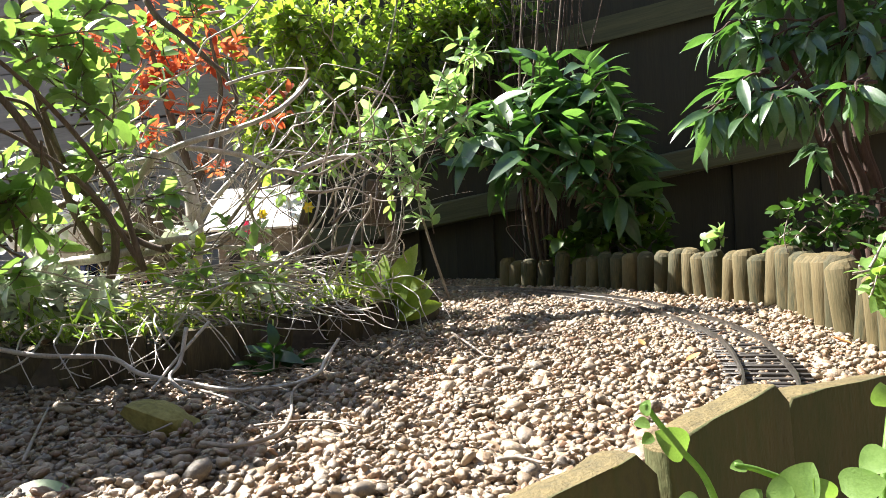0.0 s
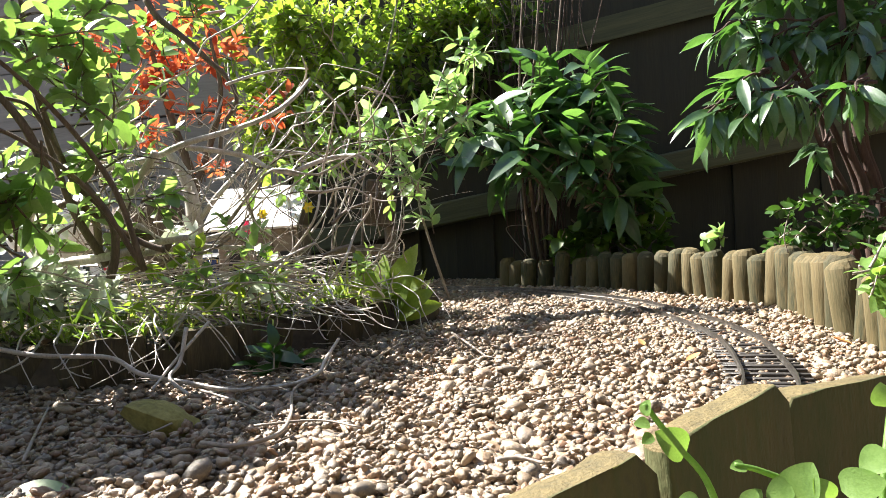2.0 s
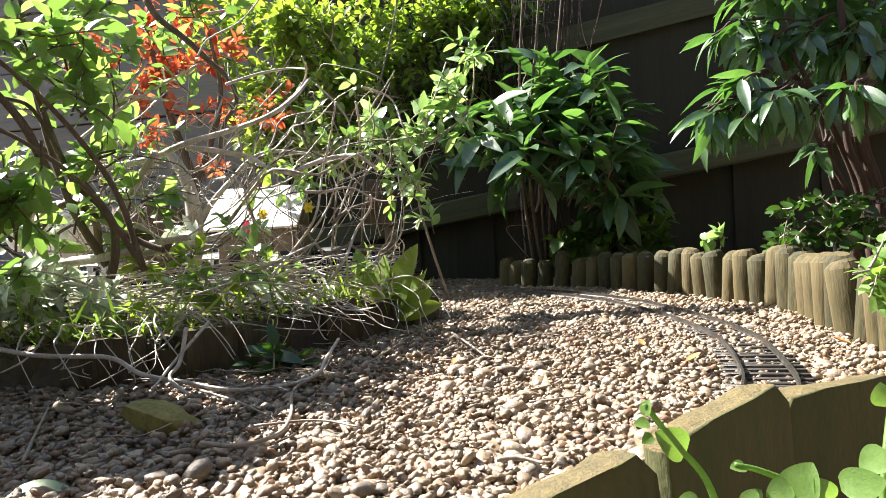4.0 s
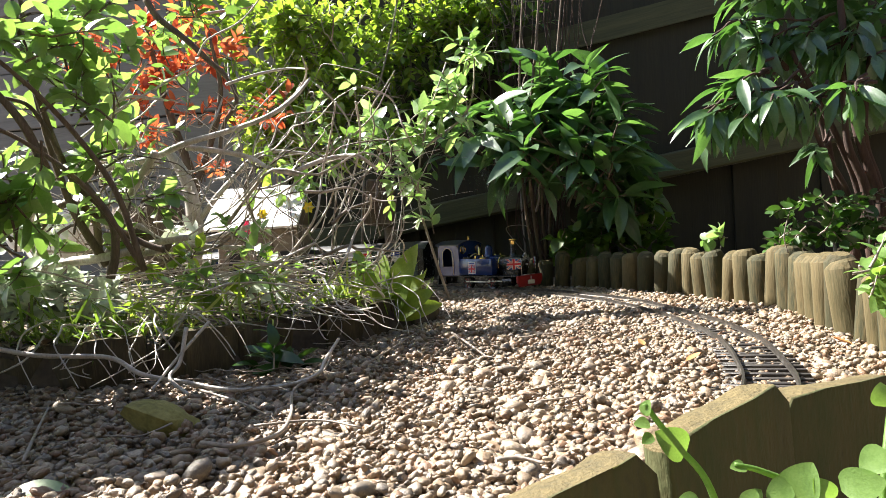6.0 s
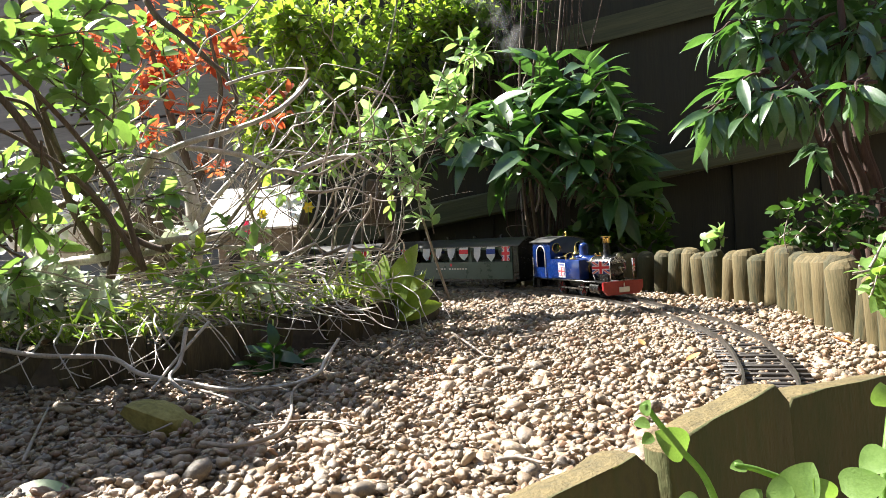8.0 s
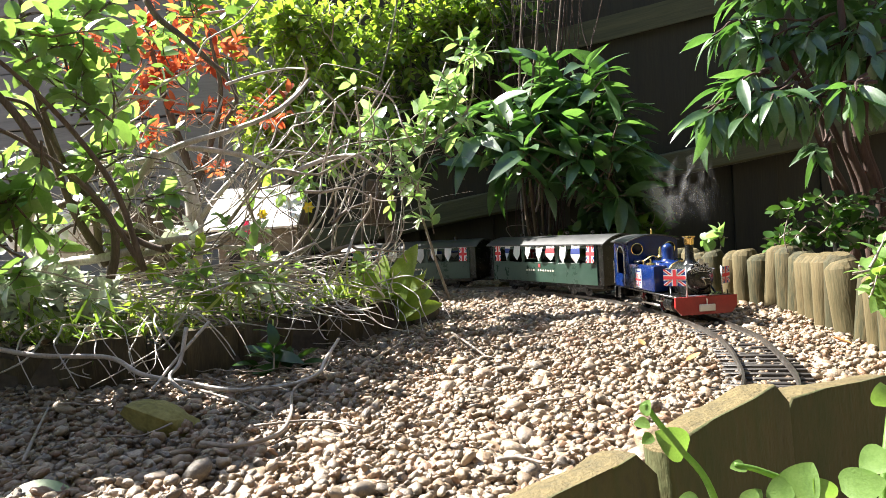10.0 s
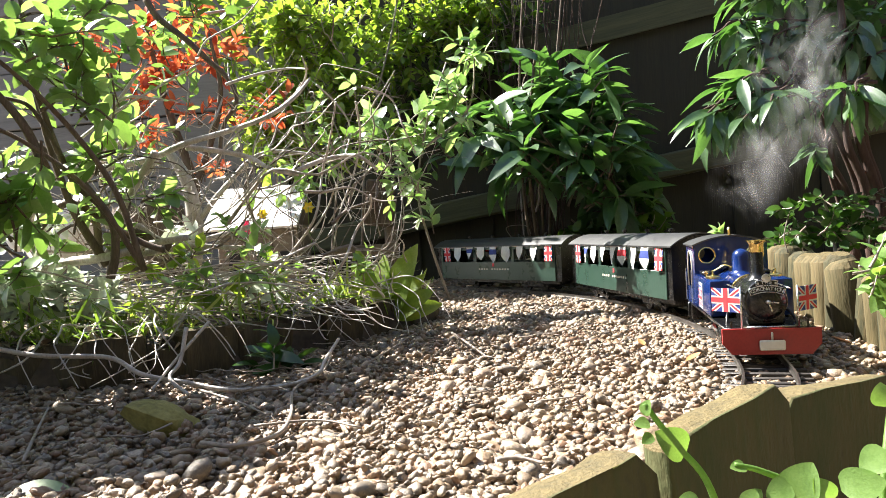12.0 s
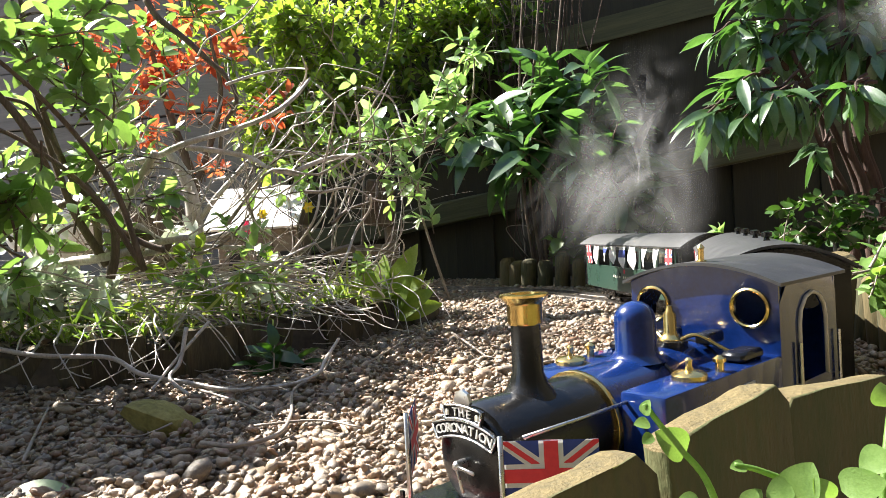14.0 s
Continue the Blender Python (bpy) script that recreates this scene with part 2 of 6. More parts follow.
def ico(sub):
    bm = bmesh.new()
    bmesh.ops.create_icosphere(bm, subdivisions=sub, radius=1)
    v = np.array([tuple(q.co) for q in bm.verts])
    f = [tuple(q.index for q in face.verts) for face in bm.faces]
    bm.free()
    return v, np.array(f)


def build_gravel():
    rng = np.random.default_rng(4)
    edge = EDGE[1:]
    poly = [(-0.95, 0.80)] + BED[1:] + BED_BACK[:5] + [(-1.4, 2.08), (0.0, 2.15), (0.15, 2.05)] + edge + [(0.13, 0.23), (0.05, 0.19), (-0.15, 0.1), (-0.6, 0.2), (-1.0, 0.5)]
    verts, faces, base = [], [], 0
    v1, f1 = ico(2)
    v0, f0 = ico(1)
    v0 = v0 * 1.1
    line = [TRACK.at(1.2 + 0.02 * i) for i in range(180)]
    tx, ty = np.array([p.x for p in line]), np.array([p.y for p in line])
    for layer in range(2):
        n = 225000 if layer == 0 else 78000
        xy = np.column_stack([rng.uniform(-1.3, 0.6, n), rng.uniform(0.12, 2.3, n)])
        keep = (np.abs(xy[:, 0]) < 0.66 * xy[:, 1] + 0.06) & (rng.random(n) < 1.0 / (0.7 + 0.55 * xy[:, 1]))
        for x, y in xy[keep]:
            if not inside(x, y, poly):
                continue
            r = float(np.clip(rng.lognormal(math.log(0.0025), 0.42), 0.0012, 0.0095)) * (1.0 + 0.16 * max(0.0, y - 0.7))
            off = float(np.min((tx - x) ** 2 + (ty - y) ** 2)) ** 0.5
            if off < 0.04:
                r = min(r, 0.0045)
            if layer:
                r *= 0.9
            sc = np.array([r * rng.uniform(1.0, 1.55), r * rng.uniform(0.8, 1.15), r * rng.uniform(0.55, 0.85)])
            rot = np.array(Euler((rng.normal(0, 0.35), rng.normal(0, 0.35), rng.uniform(0, 6.28))).to_matrix())
            src, fac = (v1, f1) if y < 0.50 else (v0, f0)
            lump = 1 + 0.24 * np.sin(src @ rng.normal(0, 2.4, 3) + rng.uniform(0, 6))[:, None] + 0.15 * np.sin(src @ rng.normal(0, 3.0, 3))[:, None]
            p = (src * lump * sc) @ rot.T
            z = ground_z(x, y) + (-0.004 + 0.005 * rng.random() if layer == 0 else 0.001 + 0.005 * rng.random())
            if off < 0.04:
                z = min(z, 0.0036 if rng.random() < 0.4 else 0.0062)
            verts.append(p + np.array([x, y, z]))
            faces.append(fac + base)
            base += len(src)
    V, Fa = np.vstack(verts), np.vstack(faces)
    me = bpy.data.meshes.new("gravel")
    me.vertices.add(len(V))
    me.vertices.foreach_set("co", V.ravel())
    me.loops.add(len(Fa) * 3)
    me.loops.foreach_set("vertex_index", Fa.ravel())
    me.polygons.add(len(Fa))
    me.polygons.foreach_set("loop_start", np.arange(0, len(Fa) * 3, 3))
    me.polygons.foreach_set("use_smooth", np.ones(len(Fa), bool))
    me.materials.append(M_PEBBLE)
    me.update(calc_edges=True)
    tagged(new("gravel", me), "tan, brown and grey rounded river pebbles spread as gravel", "gravel", kind="stuff")


# ---- edging of upright logs ----
def log_mesh(name, r, h, chamfer, material, half=False, seed=0):
    rnd = random.Random(seed)
    g = Geo()
    prof = [(r, -0.03), (r, h * 0.5), (r, h - chamfer), (r - chamfer * 0.45, h - chamfer * 0.35), (r - chamfer * 0.9, h)]
    n = 14
    ph = rnd.uniform(0, 6)
    for k, (q, z) in enumerate(prof):
        for j in range(n):
            a = 2 * math.pi * j / n
            w = q * (1 + 0.035 * math.sin(3 * a + ph) + 0.02 * math.sin(5 * a + 2 * ph))
            y = w * math.sin(a)
            if half:
                y = max(y, -0.25 * r)
            g.v.append((w * math.cos(a), y, z + (0.002 * math.sin(a + ph) if k > 2 else 0)))
    for k in range(len(prof) - 1):
        for j in range(n):
            g.f.append((k * n + j, k * n + (j + 1) % n, (k + 1) * n + (j + 1) % n, (k + 1) * n + j))
    g.f.append(tuple(range((len(prof) - 1) * n, len(prof) * n)))
    me = g.mesh(name, material, False)
    me.materials.append(M_LOG_END)
    me.polygons[len(me.polygons) - 1].material_index = 1
    for p in me.polygons[: n * 2]:
        p.use_smooth = True
    return me


def split_log(w, h, depth, cut=0.0045, material=None, top=None, left=None, fall=0.0):
    """Half a log: flat towards -y, rounded towards +y, top corners cut off."""
    bm = bmesh.new()
    lc = cut if left is None else left
    outline = [(-w, -0.03), (-w * 0.97, h * 0.5), (-w, h - lc * 1.1), (-w + lc, h), (-w * 0.3, h + 0.0006), (w * 0.4, h - 0.0004), (w - cut, h), (w, h - cut * 1.2), (w * 0.98, h * 0.45), (w, -0.03)]
    outline = [(x, z - fall * (x + w) / (2 * w) if z > h * 0.7 else z) for x, z in outline]
    rows = []
    for k, (y, q) in enumerate(((0.0, 1.0), (depth * 0.55, 0.99), (depth * 0.9, 0.9), (depth, 0.7))):
        rows.append([bm.verts.new((x * q, y + 0.0007 * math.sin(x * 300 + z * 90), z - 0.0006 * k)) for x, z in outline])
    n = len(outline)
    for a, b in zip(rows, rows[1:]):
        for j in range(n):
            f = bm.faces.new((a[j], a[(j + 1) % n], b[(j + 1) % n], b[j]))
            f.material_index = 1 if 2 <= j <= 6 else 0
    bm.faces.new(rows[0][::-1])
    bm.faces.new(rows[-1])
    bmesh.ops.bevel(bm, geom=[e for e in bm.edges if all(v in rows[0] for v in e.verts)], offset=0.0008, segments=2, profile=0.5, affect="EDGES")
    return bm_mesh("log", bm, [material or M_LOG, top or material or M_LOG_END])


def build_log_edging():
    rnd = random.Random(11)
    line = Line(EDGE)
    root = tagged(new("log_edging"), "edging of upright weathered pine logs with chamfered tops", "edging")
    meshes = [log_mesh("log", (0.0188, 0.0200, 0.0178, 0.0195, 0.0205)[i], 0.092 + 0.004 * (i % 3), 0.0095, M_LOG, False, i) for i in range(5)]
    s = 0.02
    while s < line.s[-1] - 0.01:
        p, w = line.at(s), line.way(s)
        lean = Matrix.Rotation(radians(rnd.gauss(0, 2.5)), 4, "X") @ Matrix.Rotation(radians(rnd.gauss(3, 3.5)), 4, "Y")
        low = -0.022 * max(0.0, 1 - s / 0.5) + 0.006 * min(1.0, max(0.0, s - 0.6)) - 0.004
        m = Matrix.Translation((p.x, p.y, low + rnd.gauss(0, 0.0045))) @ Matrix.Rotation(math.atan2(w.y, w.x) + rnd.uniform(-0.2, 0.2), 4, "Z") @ lean
        part("log", rnd.choice(meshes), root, at=m)
        s += 0.0405 + rnd.uniform(-0.001, 0.004)
    for x, y, top, turn, w, left, fall in ((0.1413, 0.2408, 0.0971, 34, 0.0360, 0.006, 0.0120), (0.0880, 0.2020, 0.0960, 37, 0.0305, 0.0015, 0.0), (0.0385, 0.1690, 0.0895, 33, 0.0265, 0.002, 0.0)):
        part("log", split_log(w, top, 0.012, 0.0062, M_LOG_MOSS, M_LOG_END, left, fall), root, "split log with a flat shaded back", at=pose(x, y, 0, 0, -7, turn))



def build_bed_edging():
    rnd = random.Random(5)
    line = Line(BED + BED_BACK[:4])
    root = tagged(new("bed_edging"), "low dark log edging round the planted bed", "edging")
    s = 0.03
    while s < line.s[-1] - 0.02:
        w = rnd.uniform(0.018, 0.036)
        s += w
        p, d = line.at(s), line.way(s)
        # tops take the paler end wood, which puts sunlight on them into the colour
        me = split_log(w, rnd.uniform(0.034, 0.060), 0.032, rnd.uniform(0.003, 0.007), M_LOG_DARK, M_LOG_END)
        part("log", me, root, at=Matrix.Translation((p.x, p.y, rnd.gauss(-0.002, 0.002))) @ Matrix.Rotation(math.atan2(d.y, d.x) + rnd.gauss(0, 0.10), 4, "Z") @ Matrix.Rotation(radians(rnd.gauss(0, 5)), 4, "Y"))
        s += w


def bed_z(x, y):
    return 0.046 + 0.012 * noise.noise((x * 4, y * 4, 7)) + 0.006 * noise.noise((x * 13, y * 13, 1))


def build_bed():
    g = Geo()
    n = 70
    idx = {}
    for j in range(n + 1):
        for i in range(n + 1):
            x, y = -2.4 + 2.45 * i / n, 0.70 + 1.08 * j / n
            idx[i, j] = len(g.v)
            g.v.append((x, y, bed_z(x, y) if inside(x, y, BED_POLY) else -0.02))
    for j in range(n):
        for i in range(n):
            q = (idx[i, j], idx[i + 1, j], idx[i + 1, j + 1], idx[i, j + 1])
            if any(g.v[k][2] > 0 for k in q):
                g.f.append(q)
    tagged(new("bed_soil", g.mesh("bed_soil", M_SOIL)), "dark soil of the raised bed inside the loop", "soil", kind="structure")


# ---- track ----
def build_track():
    root = tagged(new("railway_track"), "narrow gauge garden railway track with brown sleepers laid in gravel", "railway track")
    for side in (-1, 1):
        g = Geo()
        prof = [(-0.0017, -0.006), (0.0017, -0.006), (0.0006, -0.0045), (0.0006, -0.0018), (0.0010, -0.001), (0.0010, 0), (-0.0010, 0), (-0.0010, -0.001), (-0.0006, -0.0018), (-0.0006, -0.0045)]
        n, k = 260, len(prof)
        for i in range(n + 1):
            s = 0.4 + (TRACK.s[-1] - 0.45) * i / n
            p, w = TRACK.at(s), TRACK.way(s)
            r = Vector((w.y, -w.x, 0))
            for a, z in prof:
                g.v.append(tuple(p + r * (side * GAUGE / 2 + a) + Vector((0, 0, RAIL_Z + z))))
        for i in range(n):
            for j in range(k):
                g.f.append((i * k + j, i * k + (j + 1) % k, (i + 1) * k + (j + 1) % k, (i + 1) * k + j))
        part("rail", g.mesh("rail", M_RAIL, False), root, "worn dark metal rail")
    me = bm_mesh("sleeper", box(-0.0030, 0.0030, -0.036, 0.036, -0.006, 0, 0.0008), M_SLEEPER)
    rnd = random.Random(3)
    s = 1.3
    while s < TRACK.s[-1] - 0.05:
        p, w = TRACK.at(s), TRACK.way(s)
        m = Matrix.Translation((p.x, p.y, RAIL_Z - 0.0062 + rnd.uniform(-0.001, 0.0005))) @ Matrix.Rotation(math.atan2(w.y, w.x) + rnd.gauss(0, 0.02), 4, "Z")
        part("sleeper", me, root, at=m)
        s += 0.0172


# ---- fence behind ----
FENCE_D = 2.25


def fence_y(x):
    return FENCE_D - 0.2 * x


def build_fence():
    rnd = random.Random(8)
    root = tagged(new("fence_1"), "dark stained close-board timber fence in shade", "fence", kind="structure")
    turn = Matrix.Rotation(math.atan(-0.2), 4, "Z")
    board = bm_mesh("board", box(-0.062, 0.062, -0.008, 0.008, -0.05, 1.03, 0.002), M_FENCE)
    x = -3.2
    while x < 3.0:
        part("board", board, root, at=Matrix.Translation((x, fence_y(x) + (0.012 if rnd.random() < 0.5 else 0), rnd.uniform(-0.01, 0.01))) @ turn)
        x += 0.118
    rail = bm_mesh("fence_rail", box(-0.75, 1.9, -0.022, 0.022, -0.036, 0.036, 0.006), M_RAIL_WOOD)
    slim = bm_mesh("fence_rail", box(-0.75, 1.9, -0.004, 0.004, -0.036, 0.036), M_RAIL_WOOD)
    for z, me, off in ((0.205, rail, 0.033), (0.655, slim, 0.014)):
        part("fence_rail", me, root, at=Matrix.Translation((0.0, fence_y(0) - off, z)) @ turn @ Matrix.Rotation(radians(-8.4), 4, "Y"))


def build_grey_panel():
    """Weathered horizontal boards in front of the fence behind the bed."""
    root = tagged(new("fence_2"), "pale grey weathered horizontal-board fence panel behind the shrubs", "fence", kind="structure")
    turn = Matrix.Rotation(math.atan(-0.2), 4, "Z")
    board = bm_mesh("board", box(-1.15, 1.15, -0.009, 0.009, -0.098, 0.098, 0.002), M_GREY_WOOD)
    for k in range(6):
        x = -1.62
        part("board", board, root, at=Matrix.Translation((x, fence_y(x) - 0.06 - 0.008 * (k % 2), 0.09 + 0.2 * k)) @ turn)


def build_sky_screens():
    """Plain unseen sides added behind and beside the camera to cut skylight."""
    for name, x0, x1, y0, y1 in (("wall_south", -2.5, 2.4, -1.35, -1.25), ("wall_east", 2.3, 2.4, -1.25, 1.75)):
        ob = new(name, bm_mesh(name, box(x0, x1, y0, y1, -0.05, 2.3), M_FENCE))
        tagged(ob, "plain dark timber screen, unseen, added to cut skylight", "wall", kind="structure")


build_ground()
build_sky_screens()
build_gravel()
build_bed()
build_log_edging()
build_bed_edging()
build_track()
build_fence()
build_grey_panel()


# ---- the train: right side of each vehicle is -y in its own space, front is +x ----
M_BLUE = mat("blue paint", [(0.0022, 0.010, 0.055), (0.0034, 0.017, 0.095), (0.005, 0.023, 0.13)], 0.2, 60, 0.05, coat=0.4)
M_BLACK = mat("black paint", [(0.003, 0.003, 0.003), (0.006, 0.006, 0.006), (0.014, 0.013, 0.012)], 0.25, 90, 0.1)
M_RED = mat("red paint", [(0.17, 0.008, 0.009), (0.25, 0.012, 0.012), (0.31, 0.022, 0.02)], 0.38, 60, 0.05)
M_BRASS = mat("brass", [(0.62, 0.42, 0.12), (0.78, 0.56, 0.2), (0.85, 0.66, 0.3)], 0.22, 90, 0.05, metal=1.0)
M_STEEL = mat("bright steel", [(0.4, 0.39, 0.37), (0.58, 0.57, 0.55), (0.68, 0.67, 0.65)], 0.28, 90, 0.05, metal=1.0)
M_GREEN = mat("dark green coach paint", [(0.018, 0.038, 0.027), (0.026, 0.054, 0.039), (0.036, 0.07, 0.052)], 0.3, 40, 0.05)
M_ROOF = mat("satin black roof", [(0.01, 0.01, 0.01), (0.018, 0.018, 0.018), (0.035, 0.034, 0.032)], 0.48, 60, 0.15, spec=0.9)
M_WHITE = mat("white cloth", [(0.62, 0.61, 0.58), (0.74, 0.73, 0.7), (0.82, 0.81, 0.79)], 0.8, 60, 0.1, through_light=(0.3, 1, 1, 1))
M_FLAGRED = mat("flag red", [(0.45, 0.02, 0.03), (0.58, 0.03, 0.04), (0.62, 0.05, 0.05)], 0.7, 60)
M_FLAGBLUE = mat("flag blue", [(0.015, 0.03, 0.14), (0.02, 0.04, 0.2), (0.03, 0.055, 0.25)], 0.7, 60)
M_PALE = mat("pale painted plate", [(0.5, 0.46, 0.38), (0.6, 0.56, 0.47), (0.68, 0.64, 0.55)], 0.5, 60)
M_INTERIOR = mat("dark interior", [(0.012, 0.01, 0.009), (0.02, 0.017, 0.014), (0.03, 0.026, 0.022)], 0.7, 40)


def slab(pts, normal, thick):
    """A thin plate from a polygon in the xz or yz plane."""
    bm = bmesh.new()
    a = [bm.verts.new(Vector(p) - Vector(normal) * thick / 2) for p in pts]
    b = [bm.verts.new(Vector(p) + Vector(normal) * thick / 2) for p in pts]
    n = len(pts)
    bm.faces.new(a)
    bm.faces.new(b[::-1])
    for i in range(n):
        bm.faces.new((a[i], a[(i + 1) % n], b[(i + 1) % n], b[i]))
    return bm


def arch(w, z_eave, z_crown, n=12):
    """Points of a roof curve from -w to w."""
    return [(-w + 2 * w * i / n, z_eave + (z_crown - z_eave) * (1 - (-1 + 2 * i / n) ** 2)) for i in range(n + 1)]


def roof_bm(x0, x1, w, z_eave, z_crown, thick=0.0018, n=12):
    pts = arch(w, z_eave, z_crown, n)
    bm = bmesh.new()
    rows = []
    for x in (x0, x1):
        rows.append([bm.verts.new((x, y, z)) for y, z in pts] + [bm.verts.new((x, y, z - thick)) for y, z in reversed(pts)])
    k = len(rows[0])
    for j in range(k):
        bm.faces.new((rows[0][j], rows[0][(j + 1) % k], rows[1][(j + 1) % k], rows[1][j]))
    for row in rows:
        for j in range(n):
            bm.faces.new((row[j], row[j + 1], row[k - 2 - j], row[k - 1 - j]))
    return bm


def quad_strip(bm, pts, off):
    vs = [bm.verts.new(Vector(p) + Vector((0, off, 0))) for p in pts]
    return bm.faces.new(vs)


def union_flag(name, w, h, parent, at):
    """A printed flag lying in its own xz plane, seen from -y; the colours are thin layers on both sides."""
    bm = bmesh.new()
    def band(pts, off, mi):
        for sgn in (-1, 1):
            vs = [bm.verts.new((x, sgn * off, z)) for x, z in (pts if sgn < 0 else pts[::-1])]
            bm.faces.new(vs).material_index = mi
    X, Z = w / 2, h / 2
    band([(-X, -Z), (X, -Z), (X, Z), (-X, Z)], 0.00010, 0)
    d = h * 0.11
    for sg in (1, -1):
        band([(-X, sg * -Z), (-X + d * 1.6, sg * -Z), (X, sg * (Z - d)), (X, sg * Z), (X - d * 1.6, sg * Z), (-X, sg * (-Z + d))][::sg], 0.00020, 1)
        e = d * 0.4
        band([(-X, sg * -Z), (-X + e * 1.6, sg * -Z), (X, sg * (Z - e)), (X, sg * Z), (X - e * 1.6, sg * Z), (-X, sg * (-Z + e))][::sg], 0.00030, 2)
    for k, (q, off, mi) in enumerate(((h * 0.17, 0.0004, 1), (h * 0.1, 0.0006, 2))):
        band([(-X, -q), (X, -q), (X, q), (-X, q)], off, mi)
        band([(-q, -Z), (q, -Z), (q, Z), (-q, Z)], off + 0.00005, mi)
    me = bpy.data.meshes.new(name)
    bm.to_mesh(me)
    bm.free()
    for m in (M_FLAGBLUE, M_WHITE, M_FLAGRED):
        me.materials.append(m)
    return part(name, me, parent, "red, white and blue crossed flag", at)


def lettering(text, size, material, parent, at, name="lettering", extrude=0.0003):
    cu = bpy.data.curves.new(name, "FONT")
    cu.body, cu.size, cu.align_x, cu.align_y, cu.extrude = text, size, "CENTER", "CENTER", extrude
    cu.resolution_u = 2
    tmp = bpy.data.objects.new(name, cu)
    scene.collection.objects.link(tmp)
    me = bpy.data.meshes.new_from_object(tmp.evaluated_get(bpy.context.evaluated_depsgraph_get()))
    bpy.data.objects.remove(tmp)
    me.materials.clear()
    me.materials.append(material)
    return part(name, me, parent, at=at)


def wheel(parent, x, side, r, mat_face, name="wheel"):
    prof = [(r * 0.18, -0.003), (r * 0.72, -0.003), (r * 0.78, -0.0015), (r, -0.003), (r, 0.002), (r * 1.12, 0.0022), (r * 1.12, 0.0034), (r * 0.2, 0.0034)]
    if side > 0:
        prof = [(a, -h) for a, h in prof][::-1]
    ob = part(name, bm_mesh(name, turned(prof, 20, "Y"), mat_face), parent, at=pose(x, side * GAUGE / 2, r))
    for k in range(6):
        a = k * math.pi / 3
        part("spoke", bm_mesh("spoke", box(-0.0007, 0.0007, -0.0006, 0.0006, r * 0.1, r * 0.75), M_RED), ob, at=Matrix.Translation((0, side * 0.0035, 0)) @ Matrix.Rotation(a, 4, "Y"))
    return ob


